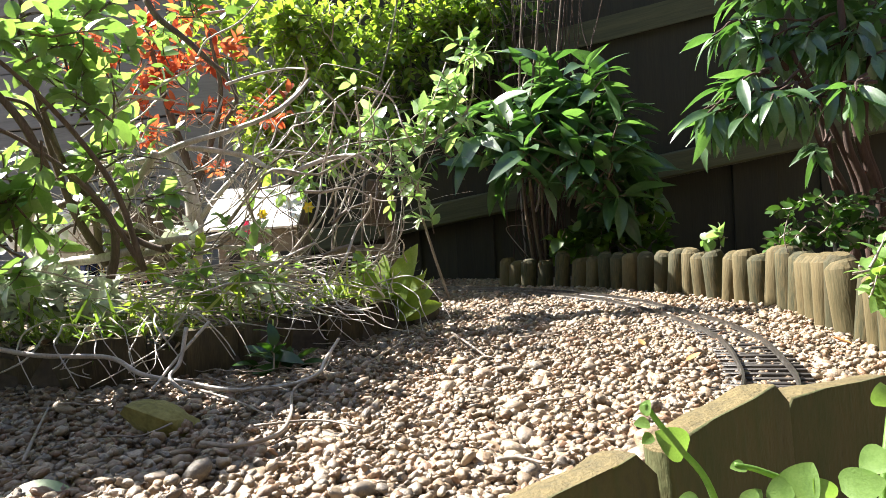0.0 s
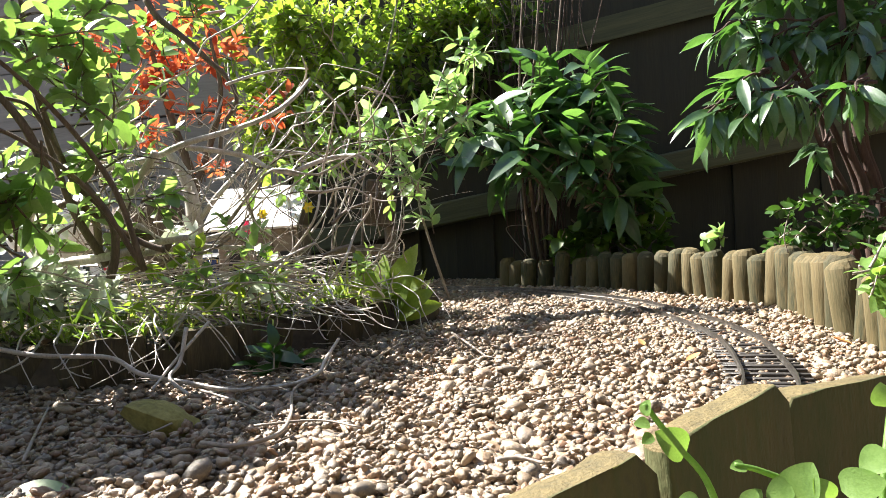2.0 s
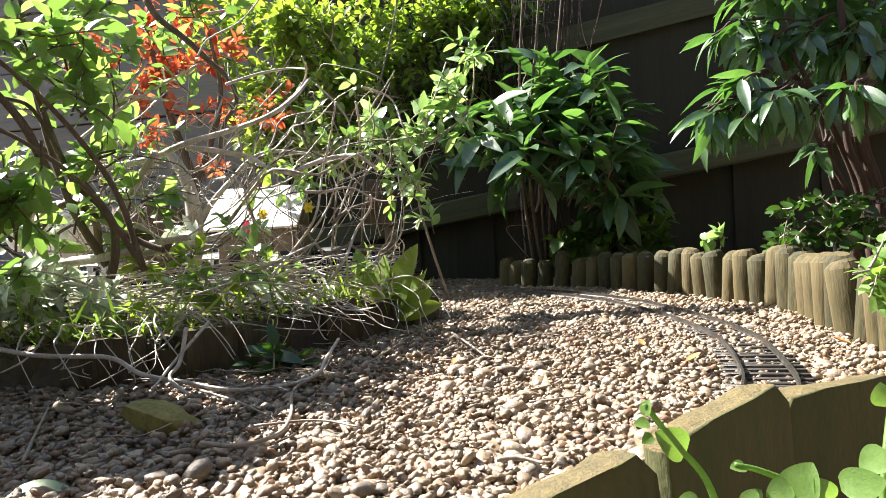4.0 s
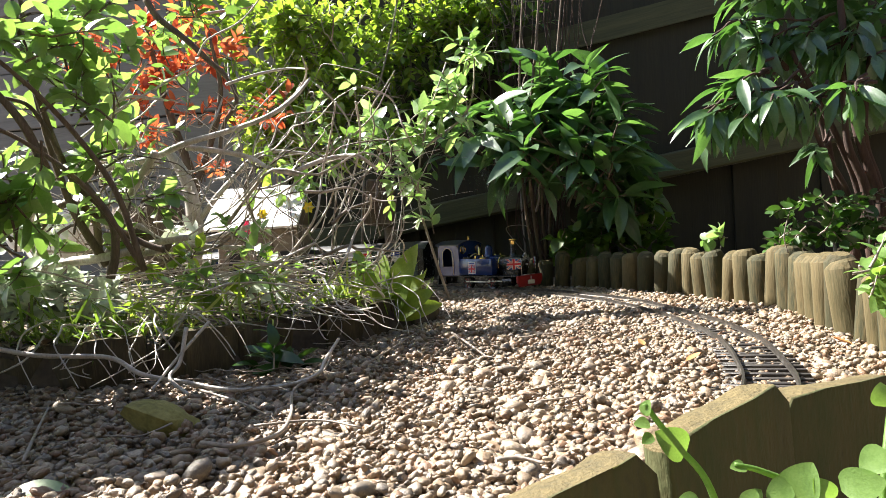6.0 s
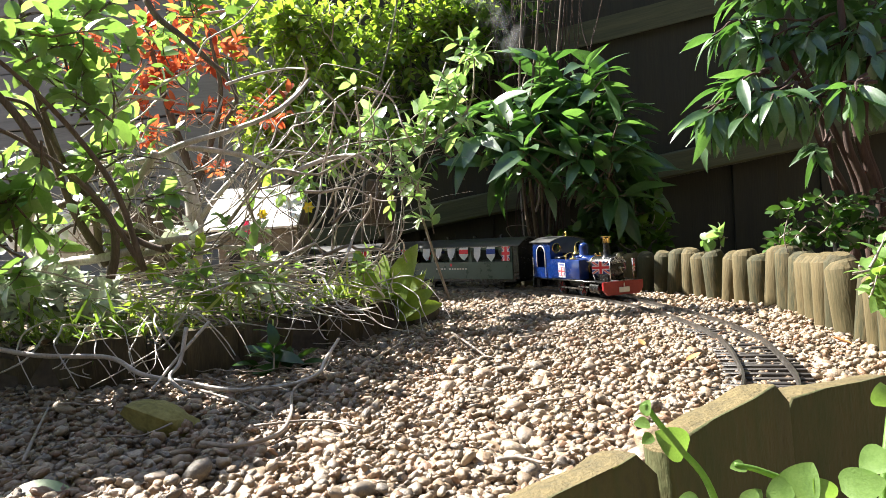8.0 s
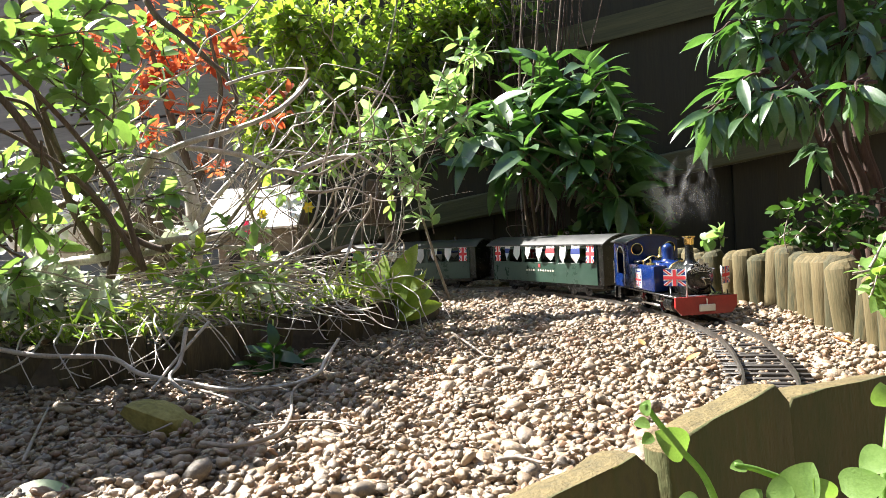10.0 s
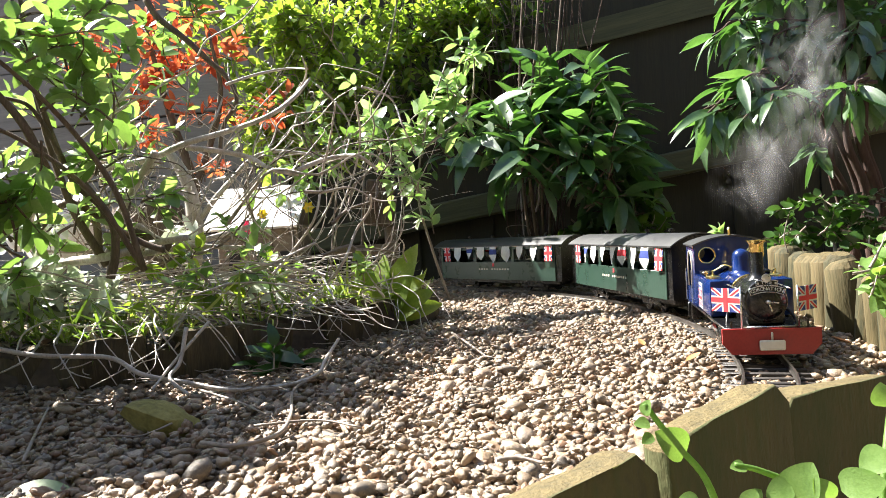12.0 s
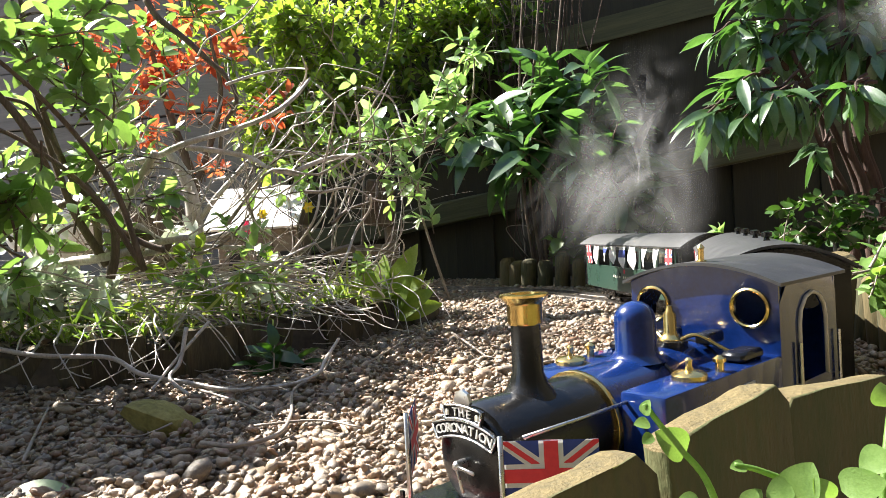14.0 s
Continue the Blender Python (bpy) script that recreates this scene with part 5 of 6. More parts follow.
    stems = [([(0.251, 1.780, 0.049), (0.236, 1.780, 0.180), (0.230, 1.760, 0.365), (0.271, 1.800, 0.642), (0.300, 1.800, 0.898)], 0.0050, 0.003), ([(0.276, 1.800, 0.047), (0.285, 1.800, 0.221), (0.337, 1.760, 0.387)], 0.0042, 0.002),
             ([(0.228, 1.770, 0.051), (0.210, 1.760, 0.266), (0.223, 1.800, 0.558), (0.255, 1.800, 0.872)], 0.004, 0.0022), ([(0.264, 1.790, 0.051), (0.263, 1.790, 0.251), (0.322, 1.820, 0.586), (0.366, 1.850, 0.886)], 0.0038, 0.002)]
    whorl_shrub("laurel_shrub", "dark glossy laurel shrub with long drooping leaves", 6, stems, shoots, 0.112, 0.33, M_BARK, count=(5, 7), hang=0.25, droops=(0.2, 0.4, 0.6), spread=1.35,
                crown=[((0.31, 1.8, 0.409), (0.15, 0.06, 0.13), 150), ((0.446, 1.8, 0.241), (0.08, 0.06, 0.1), 60)])
    # narrow-leaved shrub at the edge: sprays (centre, radii, shoots)
    shoots = []
    for c, rad, n in (((0.48, 1.12, 0.358), (0.027, 0.06, 0.009), 5), ((0.425, 1.1, 0.308), (0.022, 0.06, 0.011), 5), ((0.468, 1.12, 0.3), (0.036, 0.06, 0.014), 5), ((0.514, 1.1, 0.325), (0.036, 0.06, 0.018), 6), ((0.567, 1.1, 0.313), (0.036, 0.06, 0.020), 5), ((0.499, 1.2, 0.46), (0.029, 0.06, 0.024), 4), ((0.546, 1.2, 0.428), (0.039, 0.06, 0.019), 4), ((0.614, 1.2, 0.453), (0.058, 0.06, 0.039), 6), ((0.618, 1.08, 0.324), (0.031, 0.06, 0.022), 4), ((0.681, 1.2, 0.43), (0.058, 0.06, 0.049), 6), ((0.757, 1.2, 0.387), (0.039, 0.06, 0.068), 5), ((0.625, 1.2, 0.25), (0.014, 0.06, 0.010), 2)):
        for _ in range(n):
            q = rand_dir(rnd) * rnd.random() ** 0.4
            shoots.append((Vector(c) + Vector((q.x * rad[0], q.y * rad[1], q.z * rad[2])), (-0.7 + 0.4 * q.x, -0.35 + 0.5 * q.y, -0.3 + 0.35 * q.z)))
    stems = [([(0.750, 1.220, 0.048), (0.731, 1.220, 0.178), (0.684, 1.200, 0.276), (0.603, 1.180, 0.420)], 0.0085, 0.004), ([(0.791, 1.200, 0.046), (0.748, 1.200, 0.185), (0.715, 1.200, 0.313), (0.697, 1.200, 0.563)], 0.011, 0.005),
             ([(0.737, 1.240, 0.048), (0.709, 1.250, 0.191), (0.659, 1.220, 0.339), (0.538, 1.180, 0.452)], 0.009, 0.004), ([(0.830, 1.200, 0.044), (0.785, 1.180, 0.229), (0.802, 1.200, 0.557)], 0.010, 0.006)]
    stems += [([(0.7, 1.16, 0.082), (0.676, 1.16, 0.177), (0.637, 1.16, 0.254), (0.608, 1.16, 0.331)], 0.006, 0.003), ([(0.727, 1.18, 0.089), (0.717, 1.18, 0.186), (0.691, 1.18, 0.263), (0.687, 1.18, 0.387)], 0.01, 0.004), ([(0.715, 1.2, 0.08), (0.676, 1.2, 0.189), (0.665, 1.2, 0.248)], 0.005, 0.003), ([(0.753, 1.2, 0.078), (0.753, 1.2, 0.185), (0.733, 1.2, 0.273), (0.749, 1.2, 0.426)], 0.009, 0.004), ([(0.707, 1.22, 0.08), (0.699, 1.22, 0.14), (0.683, 1.22, 0.22), (0.666, 1.22, 0.28)], 0.004, 0.002)]
    whorl_shrub("drooping_shrub", "evergreen shrub with drooping glossy leaves and red-brown trunks, and an unseen crown added for shade", 9, stems, shoots, 0.074, 0.27, M_REDBARK, count=(5, 7), hang=0.5,
                # the blob at z 0.78 is above the view, added to shade the leaves below
                crown=[((0.791, 1.32, 0.445), (0.12, 0.08, 0.10), 260), ((0.52, 1.30, 0.78), (0.16, 0.13, 0.13), 420), ((0.72, 1.36, 0.64), (0.16, 0.1, 0.18), 300)])
    # ivy and low leaves behind the logs
    bush("ivy", "dark ivy climbing behind the log edging", "ivy", 10, [([(0.630, 1.120, 0.073), (0.635, 1.140, 0.132), (0.629, 1.160, 0.180)], 0.003, 0.002)],
         [((0.625, 1.140, 0.128), (0.08, 0.05, 0.05), 26), ((0.683, 1.100, 0.120), (0.07, 0.05, 0.06), 22), ((0.598, 1.200, 0.096), (0.05, 0.04, 0.02), 8)], M_LEAF_DK, 0.024, ratio=0.85, droop=0.2, shoot=0.05, per=6)
    bush("ground_ivy", "low dark green leaves growing behind the log edging", "ground cover", 11, [([(0.410, 1.720, 0.043), (0.412, 1.720, 0.085), (0.428, 1.720, 0.126)], 0.003, 0.002)],
         [((0.413, 1.720, 0.106), (0.14, 0.06, 0.05), 46), ((0.329, 1.800, 0.088), (0.05, 0.05, 0.03), 10), ((0.499, 1.720, 0.150), (0.05, 0.05, 0.06), 12)], M_LEAF_MID, 0.036, ratio=0.8, droop=0.3, shoot=0.05, per=6)
    bush("seedling", "small round-leaved seedling behind the logs", "weed", 12, [([(0.533, 1.360, 0.059), (0.540, 1.360, 0.086), (0.547, 1.360, 0.108)], 0.0015, 0.001)],
         [((0.541, 1.360, 0.108), (0.02, 0.02, 0.012), 3)], M_LEAF_SAGE, 0.032, ratio=0.8, droop=0.3, shoot=0.03, per=4)
    bush("fresh_weed", "bright green weed leaning over the log edging", "weed", 13, [([(0.408, 0.620, 0.071), (0.382, 0.610, 0.089), (0.357, 0.600, 0.100)], 0.0015, 0.001)],
         [((0.369, 0.600, 0.095), (0.02, 0.02, 0.018), 8), ((0.368, 0.600, 0.073), (0.014, 0.02, 0.012), 3), ((0.394, 0.620, 0.105), (0.02, 0.02, 0.01), 3)], M_WEED, 0.022, ratio=0.6, droop=0.35, shoot=0.03, per=5)
    # low plant in front of the bed edging
    bush("low_dark_plant", "low dark green plant against the bed edging", "weed", 14, [([(-0.207, 0.800, -0.020), (-0.204, 0.800, -0.001), (-0.202, 0.800, 0.012)], 0.002, 0.001)],
         [((-0.199, 0.790, 0.010), (0.022, 0.015, 0.014), 7)], M_LEAF_DK, 0.036, ratio=0.5, droop=0.5, shoot=0.03, per=5)
    # rosette of broad upright leaves
    root = tagged(new("broad_leaf_rosette"), "rosette of broad bright green upright leaves", "weed")
    c = Vector((-0.089, 1.070, 0.032))
    for i, (x, y, z, L) in enumerate(((-0.045, -0.01, 0.10, 0.125), (0.026, -0.01, 0.11, 0.13), (-0.012, 0.01, 0.08, 0.11), (-0.02, -0.03, 0.05, 0.09), (0.045, -0.03, 0.04, 0.085), (0.035, -0.01, 0.06, 0.09), (-0.04, -0.03, 0.03, 0.08), (0.055, -0.01, 0.02, 0.08))):
        g = Geo()
        g.leaf((0, 0, 0), (x, y, z), (-0.7, -1, 0.4), L * 0.9, L * 0.4, 0.25, 0.3, 9)
        part("leaf", g.mesh("leaf", M_LEAF_YG), root, at=Matrix.Translation(c + Vector((x * 0.2, y * 0.3, -0.01))))
    # bare tangled shrub
    root = tagged(new("bare_twiggy_shrub"), "tangle of bare pale brown twigs and branches over the bed", "shrub")
    for pts, r0, r1 in (([(-0.505, 0.956, 0.264), (-0.477, 0.98, 0.265), (-0.415, 1.004, 0.277), (-0.349, 0.968, 0.291), (-0.291, 0.992, 0.31), (-0.227, 0.956, 0.321), (-0.196, 0.98, 0.348), (-0.176, 1.004, 0.379)], 0.0062, 0.0022),
                        ([(-0.48, 0.936, 0.298), (-0.437, 0.96, 0.339), (-0.385, 0.984, 0.375), (-0.314, 0.948, 0.395)], 0.0022, 0.0012),
                        ([(-0.456, 0.956, 0.29), (-0.462, 0.98, 0.329), (-0.46, 1.004, 0.355), (-0.418, 0.968, 0.36), (-0.382, 0.992, 0.358)], 0.0032, 0.0018),
                        ([(-0.688, 1.576, 0.646), (-0.552, 1.6, 0.671), (-0.405, 1.624, 0.694)], 0.0035, 0.003),
                        ([(-0.294, 0.996, 0.376), (-0.252, 1.02, 0.394), (-0.216, 1.044, 0.405), (-0.179, 1.008, 0.394)], 0.0024, 0.0014),
                        ([(-0.18, 0.976, 0.404), (-0.18, 1.0, 0.386), (-0.195, 1.024, 0.371), (-0.211, 0.988, 0.342), (-0.246, 1.012, 0.329)], 0.0012, 0.0024),
                        ([(-0.11, 1.076, 0.379), (-0.078, 1.1, 0.37), (-0.064, 1.124, 0.358), (-0.052, 1.088, 0.319), (-0.035, 1.112, 0.277)], 0.0018, 0.0012),
                        ([(-0.092, 0.926, 0.204), (-0.096, 0.95, 0.186), (-0.12, 0.974, 0.157), (-0.133, 0.938, 0.12), (-0.166, 0.962, 0.085), (-0.204, 0.926, 0.059)], 0.0016, 0.0024),
                        ([(-0.137, 0.976, 0.339), (-0.152, 1.0, 0.291), (-0.169, 1.024, 0.249), (-0.178, 0.988, 0.181), (-0.218, 1.012, 0.134), (-0.24, 0.976, 0.104)], 0.0014, 0.0022),
                        ([(-0.199, 0.996, 0.249), (-0.174, 1.02, 0.262), (-0.147, 1.044, 0.271), (-0.113, 1.008, 0.265), (-0.09, 1.032, 0.247)], 0.0038, 0.0024),
                        ([(-0.349, 0.976, 0.287), (-0.317, 1.0, 0.284), (-0.275, 1.024, 0.274), (-0.234, 0.988, 0.251), (-0.203, 1.012, 0.244)], 0.0042, 0.003),
                        ([(-0.557, 0.876, 0.133), (-0.522, 0.9, 0.13), (-0.495, 0.924, 0.137), (-0.417, 0.888, 0.144), (-0.387, 0.912, 0.155), (-0.32, 0.876, 0.161)], 0.0075, 0.004),
                        ([(-0.501, 0.856, 0.25), (-0.512, 0.88, 0.208), (-0.539, 0.904, 0.166), (-0.504, 0.868, 0.133)], 0.0034, 0.003),
                        ([(-0.472, 0.856, 0.211), (-0.504, 0.88, 0.191), (-0.523, 0.904, 0.16), (-0.495, 0.868, 0.136)], 0.004, 0.003),
                        ([(-0.372, 0.926, 0.276), (-0.416, 0.95, 0.232), (-0.443, 0.974, 0.196), (-0.448, 0.938, 0.183)], 0.0052, 0.004),
                        ([(-0.115, 1.026, 0.347), (-0.114, 1.05, 0.3), (-0.128, 1.074, 0.253), (-0.151, 1.038, 0.184), (-0.166, 1.062, 0.134)], 0.0018, 0.0012),
                        ([(-0.382, 0.976, 0.148), (-0.34, 1.0, 0.178), (-0.297, 1.024, 0.209), (-0.244, 0.988, 0.252), (-0.206, 1.012, 0.293)], 0.0016, 0.001),
                        ([(-0.436, 0.926, 0.062), (-0.391, 0.95, 0.088), (-0.32, 0.974, 0.105), (-0.239, 0.938, 0.118), (-0.174, 0.962, 0.145)], 0.003, 0.0016),
                        ([(-0.471, 0.826, 0.05), (-0.414, 0.85, 0.06), (-0.347, 0.874, 0.064), (-0.292, 0.838, 0.075)], 0.003, 0.002),
                        ([(-0.291, 1.026, 0.316), (-0.286, 1.05, 0.235), (-0.305, 1.074, 0.176), (-0.323, 1.038, 0.127)], 0.0014, 0.001),
                        ([(-0.171, 1.026, 0.375), (-0.143, 1.05, 0.345), (-0.131, 1.074, 0.314), (-0.138, 1.038, 0.259), (-0.118, 1.062, 0.226)], 0.0016, 0.001),
                        ([(-0.600, 0.920, 0.125), (-0.511, 0.950, 0.137), (-0.391, 1.000, 0.148), (-0.295, 1.100, 0.176)], 0.009, 0.004),
                        ([(-0.465, 1.000, 0.193), (-0.433, 1.000, 0.240), (-0.406, 1.020, 0.281)], 0.006, 0.004), ([(-0.432, 1.200, 0.117), (-0.422, 1.200, 0.194), (-0.432, 1.200, 0.262), (-0.458, 1.200, 0.312)], 0.018, 0.008),
                        ([(-0.423, 1.200, 0.184), (-0.365, 1.200, 0.249), (-0.299, 1.220, 0.305), (-0.176, 1.250, 0.292)], 0.006, 0.002), ([(-0.470, 0.960, 0.130), (-0.436, 0.980, 0.183), (-0.390, 1.000, 0.156), (-0.275, 1.050, 0.140)], 0.007, 0.003),
                        ([(-0.482, 1.000, 0.242), (-0.468, 1.000, 0.330), (-0.432, 1.000, 0.384), (-0.413, 1.020, 0.420)], 0.004, 0.002), ([(-0.501, 0.700, 0.071), (-0.411, 0.690, 0.051), (-0.343, 0.700, 0.043), (-0.302, 0.680, 0.028), (-0.254, 0.670, 0.019), (-0.213, 0.660, 0.012), (-0.177, 0.665, 0.010), (-0.148, 0.680, 0.011), (-0.130, 0.690, 0.017), (-0.129, 0.720, 0.023), (-0.121, 0.770, 0.038)], 0.0026, 0.0018),
                        ([(-0.266, 0.710, 0.067), (-0.267, 0.690, 0.036), (-0.270, 0.670, 0.024), (-0.245, 0.650, 0.011)], 0.0024, 0.0016), ([(-0.249, 0.730, 0.070), (-0.272, 0.690, 0.037), (-0.279, 0.650, 0.018)], 0.0018, 0.0012)):
        g = Geo()
        g.tube(spline(pts, 8), r0, r1, 7)
        part("branch", g.mesh("branch", M_PALE_TWIG), root)
    g = Geo()
    for _ in range(34):
        a = Vector((rnd.uniform(-0.55, -0.08), rnd.uniform(0.95, 1.35), rnd.uniform(0.05, 0.14)))
        b = a + Vector((rnd.gauss(0.03, 0.16), rnd.gauss(-0.02, 0.08), rnd.uniform(0.08, 0.28)))
        b.x = min(b.x, -0.05)
        g.tube(arc(rnd, a, b, rnd.uniform(-0.25, 0.25), 6, 0.02), rnd.uniform(0.0007, 0.0017), 0.0004, 4, False)
    low = Geo()
    for _ in range(230):
        a = Vector((rnd.uniform(-0.75, -0.05), rnd.uniform(0.82, 1.35), rnd.uniform(0.055, 0.11)))
        b = a + Vector((rnd.gauss(0.05, 0.16), rnd.gauss(-0.03, 0.06), rnd.gauss(0.0, 0.03)))
        b.x = min(b.x, -0.05 - 0.06 * rnd.random())
        low.tube(arc(rnd, a, b, rnd.uniform(-0.12, 0.12), 5, 0.012), rnd.uniform(0.0007, 0.0019), 0.0005, 4, False)
    for _ in range(15):
        a = Vector((-0.206, 1.120, 0.379)) + Vector((rnd.gauss(0, 0.06), rnd.gauss(0, 0.06), rnd.gauss(0, 0.05)))
        b = a + Vector((rnd.gauss(0.02, 0.08), rnd.gauss(0, 0.06), rnd.gauss(-0.06, 0.09)))
        g.tube(arc(rnd, a, b, rnd.uniform(0.1, 0.4), 8, 0.03), rnd.uniform(0.0010, 0.0018), 0.0006, 4, False)
    for _ in range(26):
        a = Vector((rnd.uniform(-0.60, -0.12), rnd.uniform(0.92, 1.15), rnd.uniform(0.08, 0.30)))
        b = a + Vector((rnd.uniform(0.05, 0.25) * rnd.choice((1, 1, -0.6)), rnd.gauss(0, 0.05), rnd.uniform(-0.04, 0.16)))
        b.x = min(b.x, -0.06)
        g.tube(arc(rnd, a, b, rnd.uniform(0.1, 0.35), 6, 0.04), rnd.uniform(0.0016, 0.0034), 0.0009, 5, False)
    for _ in range(24):
        a = Vector((-0.438, 1.050, 0.252)) + Vector((rnd.gauss(0, 0.12), rnd.gauss(0, 0.08), rnd.gauss(0, 0.06)))
        b = a + Vector((rnd.gauss(0.06, 0.12), rnd.gauss(0, 0.06), rnd.gauss(0.02, 0.08)))
        g.tube(arc(rnd, a, b, rnd.uniform(-0.2, 0.3), 8, 0.03), rnd.uniform(0.0010, 0.0022), 0.0006, 4, False)
    tagged(part("twigwork", g.mesh("twigwork", M_TWIG), root), kind="stuff")
    g = Geo()
    for k in range(52):
        a = Vector((rnd.uniform(-0.58, -0.10), rnd.uniform(0.92, 1.28), rnd.uniform(0.05, 0.20)))
        b = a + Vector((rnd.gauss(0.05, 0.13), rnd.gauss(-0.02, 0.06), rnd.uniform(0.03, 0.24)))
        b.x = min(b.x, -0.06)
        r = rnd.uniform(0.0005, 0.0014)
        way = arc(rnd, a, b, rnd.uniform(0.05, 0.32), 6, 0.015)
        g.tube(way, r, r * 0.4, 4, False)
        for _ in range(rnd.randint(1, 4)):
            p = way[rnd.randint(4, len(way) - 2)]
            q = p + Vector((rnd.gauss(0.02, 0.05), rnd.gauss(0, 0.03), rnd.gauss(0.02, 0.035)))
            g.tube(arc(rnd, p, q, rnd.uniform(-0.15, 0.15), 4, 0.02), r * 0.6, r * 0.25, 4, False)
    tagged(part("twigwork", g.mesh("twigwork", M_PALE_TWIG), root, "fine pale side shoots with sunlight put into their colour"), kind="stuff")
    for _ in range(46):
        x = rnd.uniform(-0.5, -0.06)
        y = np.interp(x, [p[0] for p in BED], [p[1] for p in BED])
        a = Vector((x, y + rnd.uniform(0.0, 0.06), 0.06 + rnd.random() * 0.02))
        b = Vector((x + rnd.gauss(0.04, 0.06), y - rnd.uniform(0.015, 0.09), 0.012 + rnd.random() * 0.025))
        low.tube(arc(rnd, a, b, rnd.uniform(0.05, 0.25), 6, 0.015), rnd.uniform(0.0006, 0.0016), 0.0005, 4, False)
    tagged(part("dry_stalk", low.mesh("dry_stalk", M_PALE_TWIG), root, "dry stalks lying low over the bed"), kind="stuff")
    # dark thin canes against the fence
    root = tagged(new("thin_canes"), "cluster of thin dark bare canes in front of the fence", "shrub")
    g = Geo()
    for _ in range(34):
        a = Vector((0.273, 1.980, 0.518)) + Vector((rnd.gauss(0, 0.03), rnd.gauss(0, 0.04), -0.5))
        b = Vector((0.342, 1.980, 0.752)) + Vector((rnd.gauss(0, 0.085), rnd.gauss(0, 0.04), rnd.uniform(-0.08, 0.25)))
        g.tube(arc(rnd, a, b, rnd.uniform(-0.08, 0.08), 6, 0.02), rnd.uniform(0.0018, 0.0034), 0.001, 4, False)
    tagged(part("cane", g.mesh("cane", M_REDBARK), root), kind="stuff")
    # grass and litter on the bed
    g = Geo()
    for _ in range(1500):
        x, y = rnd.uniform(-0.85, -0.03), rnd.uniform(0.75, 1.5)
        if not inside(x, y - 0.02, BED_POLY):
            continue
        L = rnd.uniform(0.02, 0.06) * (1.5 if rnd.random() < 0.12 else 0.8)
        d = rand_dir(rnd, (0, 0, 0.9))
        d.z = abs(d.z)
        g.leaf((x, y, bed_z(x, y) - 0.003), d, rand_dir(rnd), L, 0.0034, rnd.uniform(0.1, 0.8), 0.3, 4)
    for _ in range(110):
        x = rnd.uniform(-0.55, -0.05)
        y = float(np.interp(x, [p[0] for p in BED], [p[1] for p in BED])) + rnd.uniform(0.012, 0.05)
        g.leaf((x, y, 0.05), (rnd.gauss(0, 0.5), -0.6, rnd.uniform(0.4, 1.4)), rand_dir(rnd), rnd.uniform(0.03, 0.075), 0.0036, rnd.uniform(0.4, 1.0), 0.3, 6)
    tagged(new("grass", g.mesh("grass", M_GRASS)), "thin tufts of grass growing in the bed", "grass", kind="stuff")
    g = Geo()
    for _ in range(4200):
        x, y = rnd.uniform(-0.95, -0.02), rnd.uniform(0.74, 1.55)
        if not inside(x, y, BED_POLY):
            continue
        L = rnd.uniform(0.008, 0.03)
        d = rand_dir(rnd)
        d.z *= 0.25
        g.leaf((x, y, bed_z(x, y) + 0.003 + rnd.random() * 0.006), d, (0, 0, 1), L, L * rnd.uniform(0.1, 0.6), rnd.uniform(-0.3, 0.3), 0.3, 3)
    tagged(new("leaf_litter", g.mesh("leaf_litter", M_LITTER)), "dead leaves and dry stalks lying on the bed", "leaf litter", kind="stuff")
    bush("bed_weed", "bright green broad-leaved weeds in the bed", "weed", 15, [([(-0.306, 0.920, 0.056), (-0.305, 0.920, 0.078), (-0.302, 0.920, 0.100)], 0.0015, 0.001)],
         [((-0.311, 0.920, 0.101), (0.03, 0.03, 0.02), 6), ((-0.433, 1.000, 0.126), (0.04, 0.04, 0.015), 4), ((-0.269, 1.050, 0.106), (0.05, 0.05, 0.015), 8), ((-0.351, 1.000, 0.138), (0.02, 0.03, 0.01), 3), ((-0.161, 1.050, 0.049), (0.06, 0.04, 0.01), 7), ((-0.434, 0.850, 0.071), (0.08, 0.04, 0.02), 6)], M_LEAF_YG, 0.034, ratio=0.5, droop=0.3, shoot=0.03, per=5)
    bush("silver_weed", "pale silvery low leaves at the bed's edge, sun glare put into their colour", "weed", 16, [([(-0.483, 0.840, 0.076), (-0.482, 0.840, 0.089), (-0.480, 0.840, 0.103)], 0.0015, 0.001)],
         [((-0.5, 0.86, 0.102), (0.049, 0.04, 0.012), 20), ((-0.498, 0.82, 0.085), (0.027, 0.04, 0.012), 12), ((-0.458, 0.9, 0.089), (0.044, 0.04, 0.012), 10), ((-0.582, 1.0, 0.192), (0.040, 0.04, 0.012), 8), ((-0.384, 1.05, 0.164), (0.026, 0.04, 0.012), 3), ((-0.186, 1.0, 0.047), (0.049, 0.04, 0.012), 4), ((-0.435, 0.840, 0.083), (0.05, 0.03, 0.01), 5), ((-0.298, 1.000, 0.078), (0.1, 0.06, 0.012), 10)], M_SILVER, 0.036, ratio=0.45, droop=0.5, shoot=0.03, per=5)
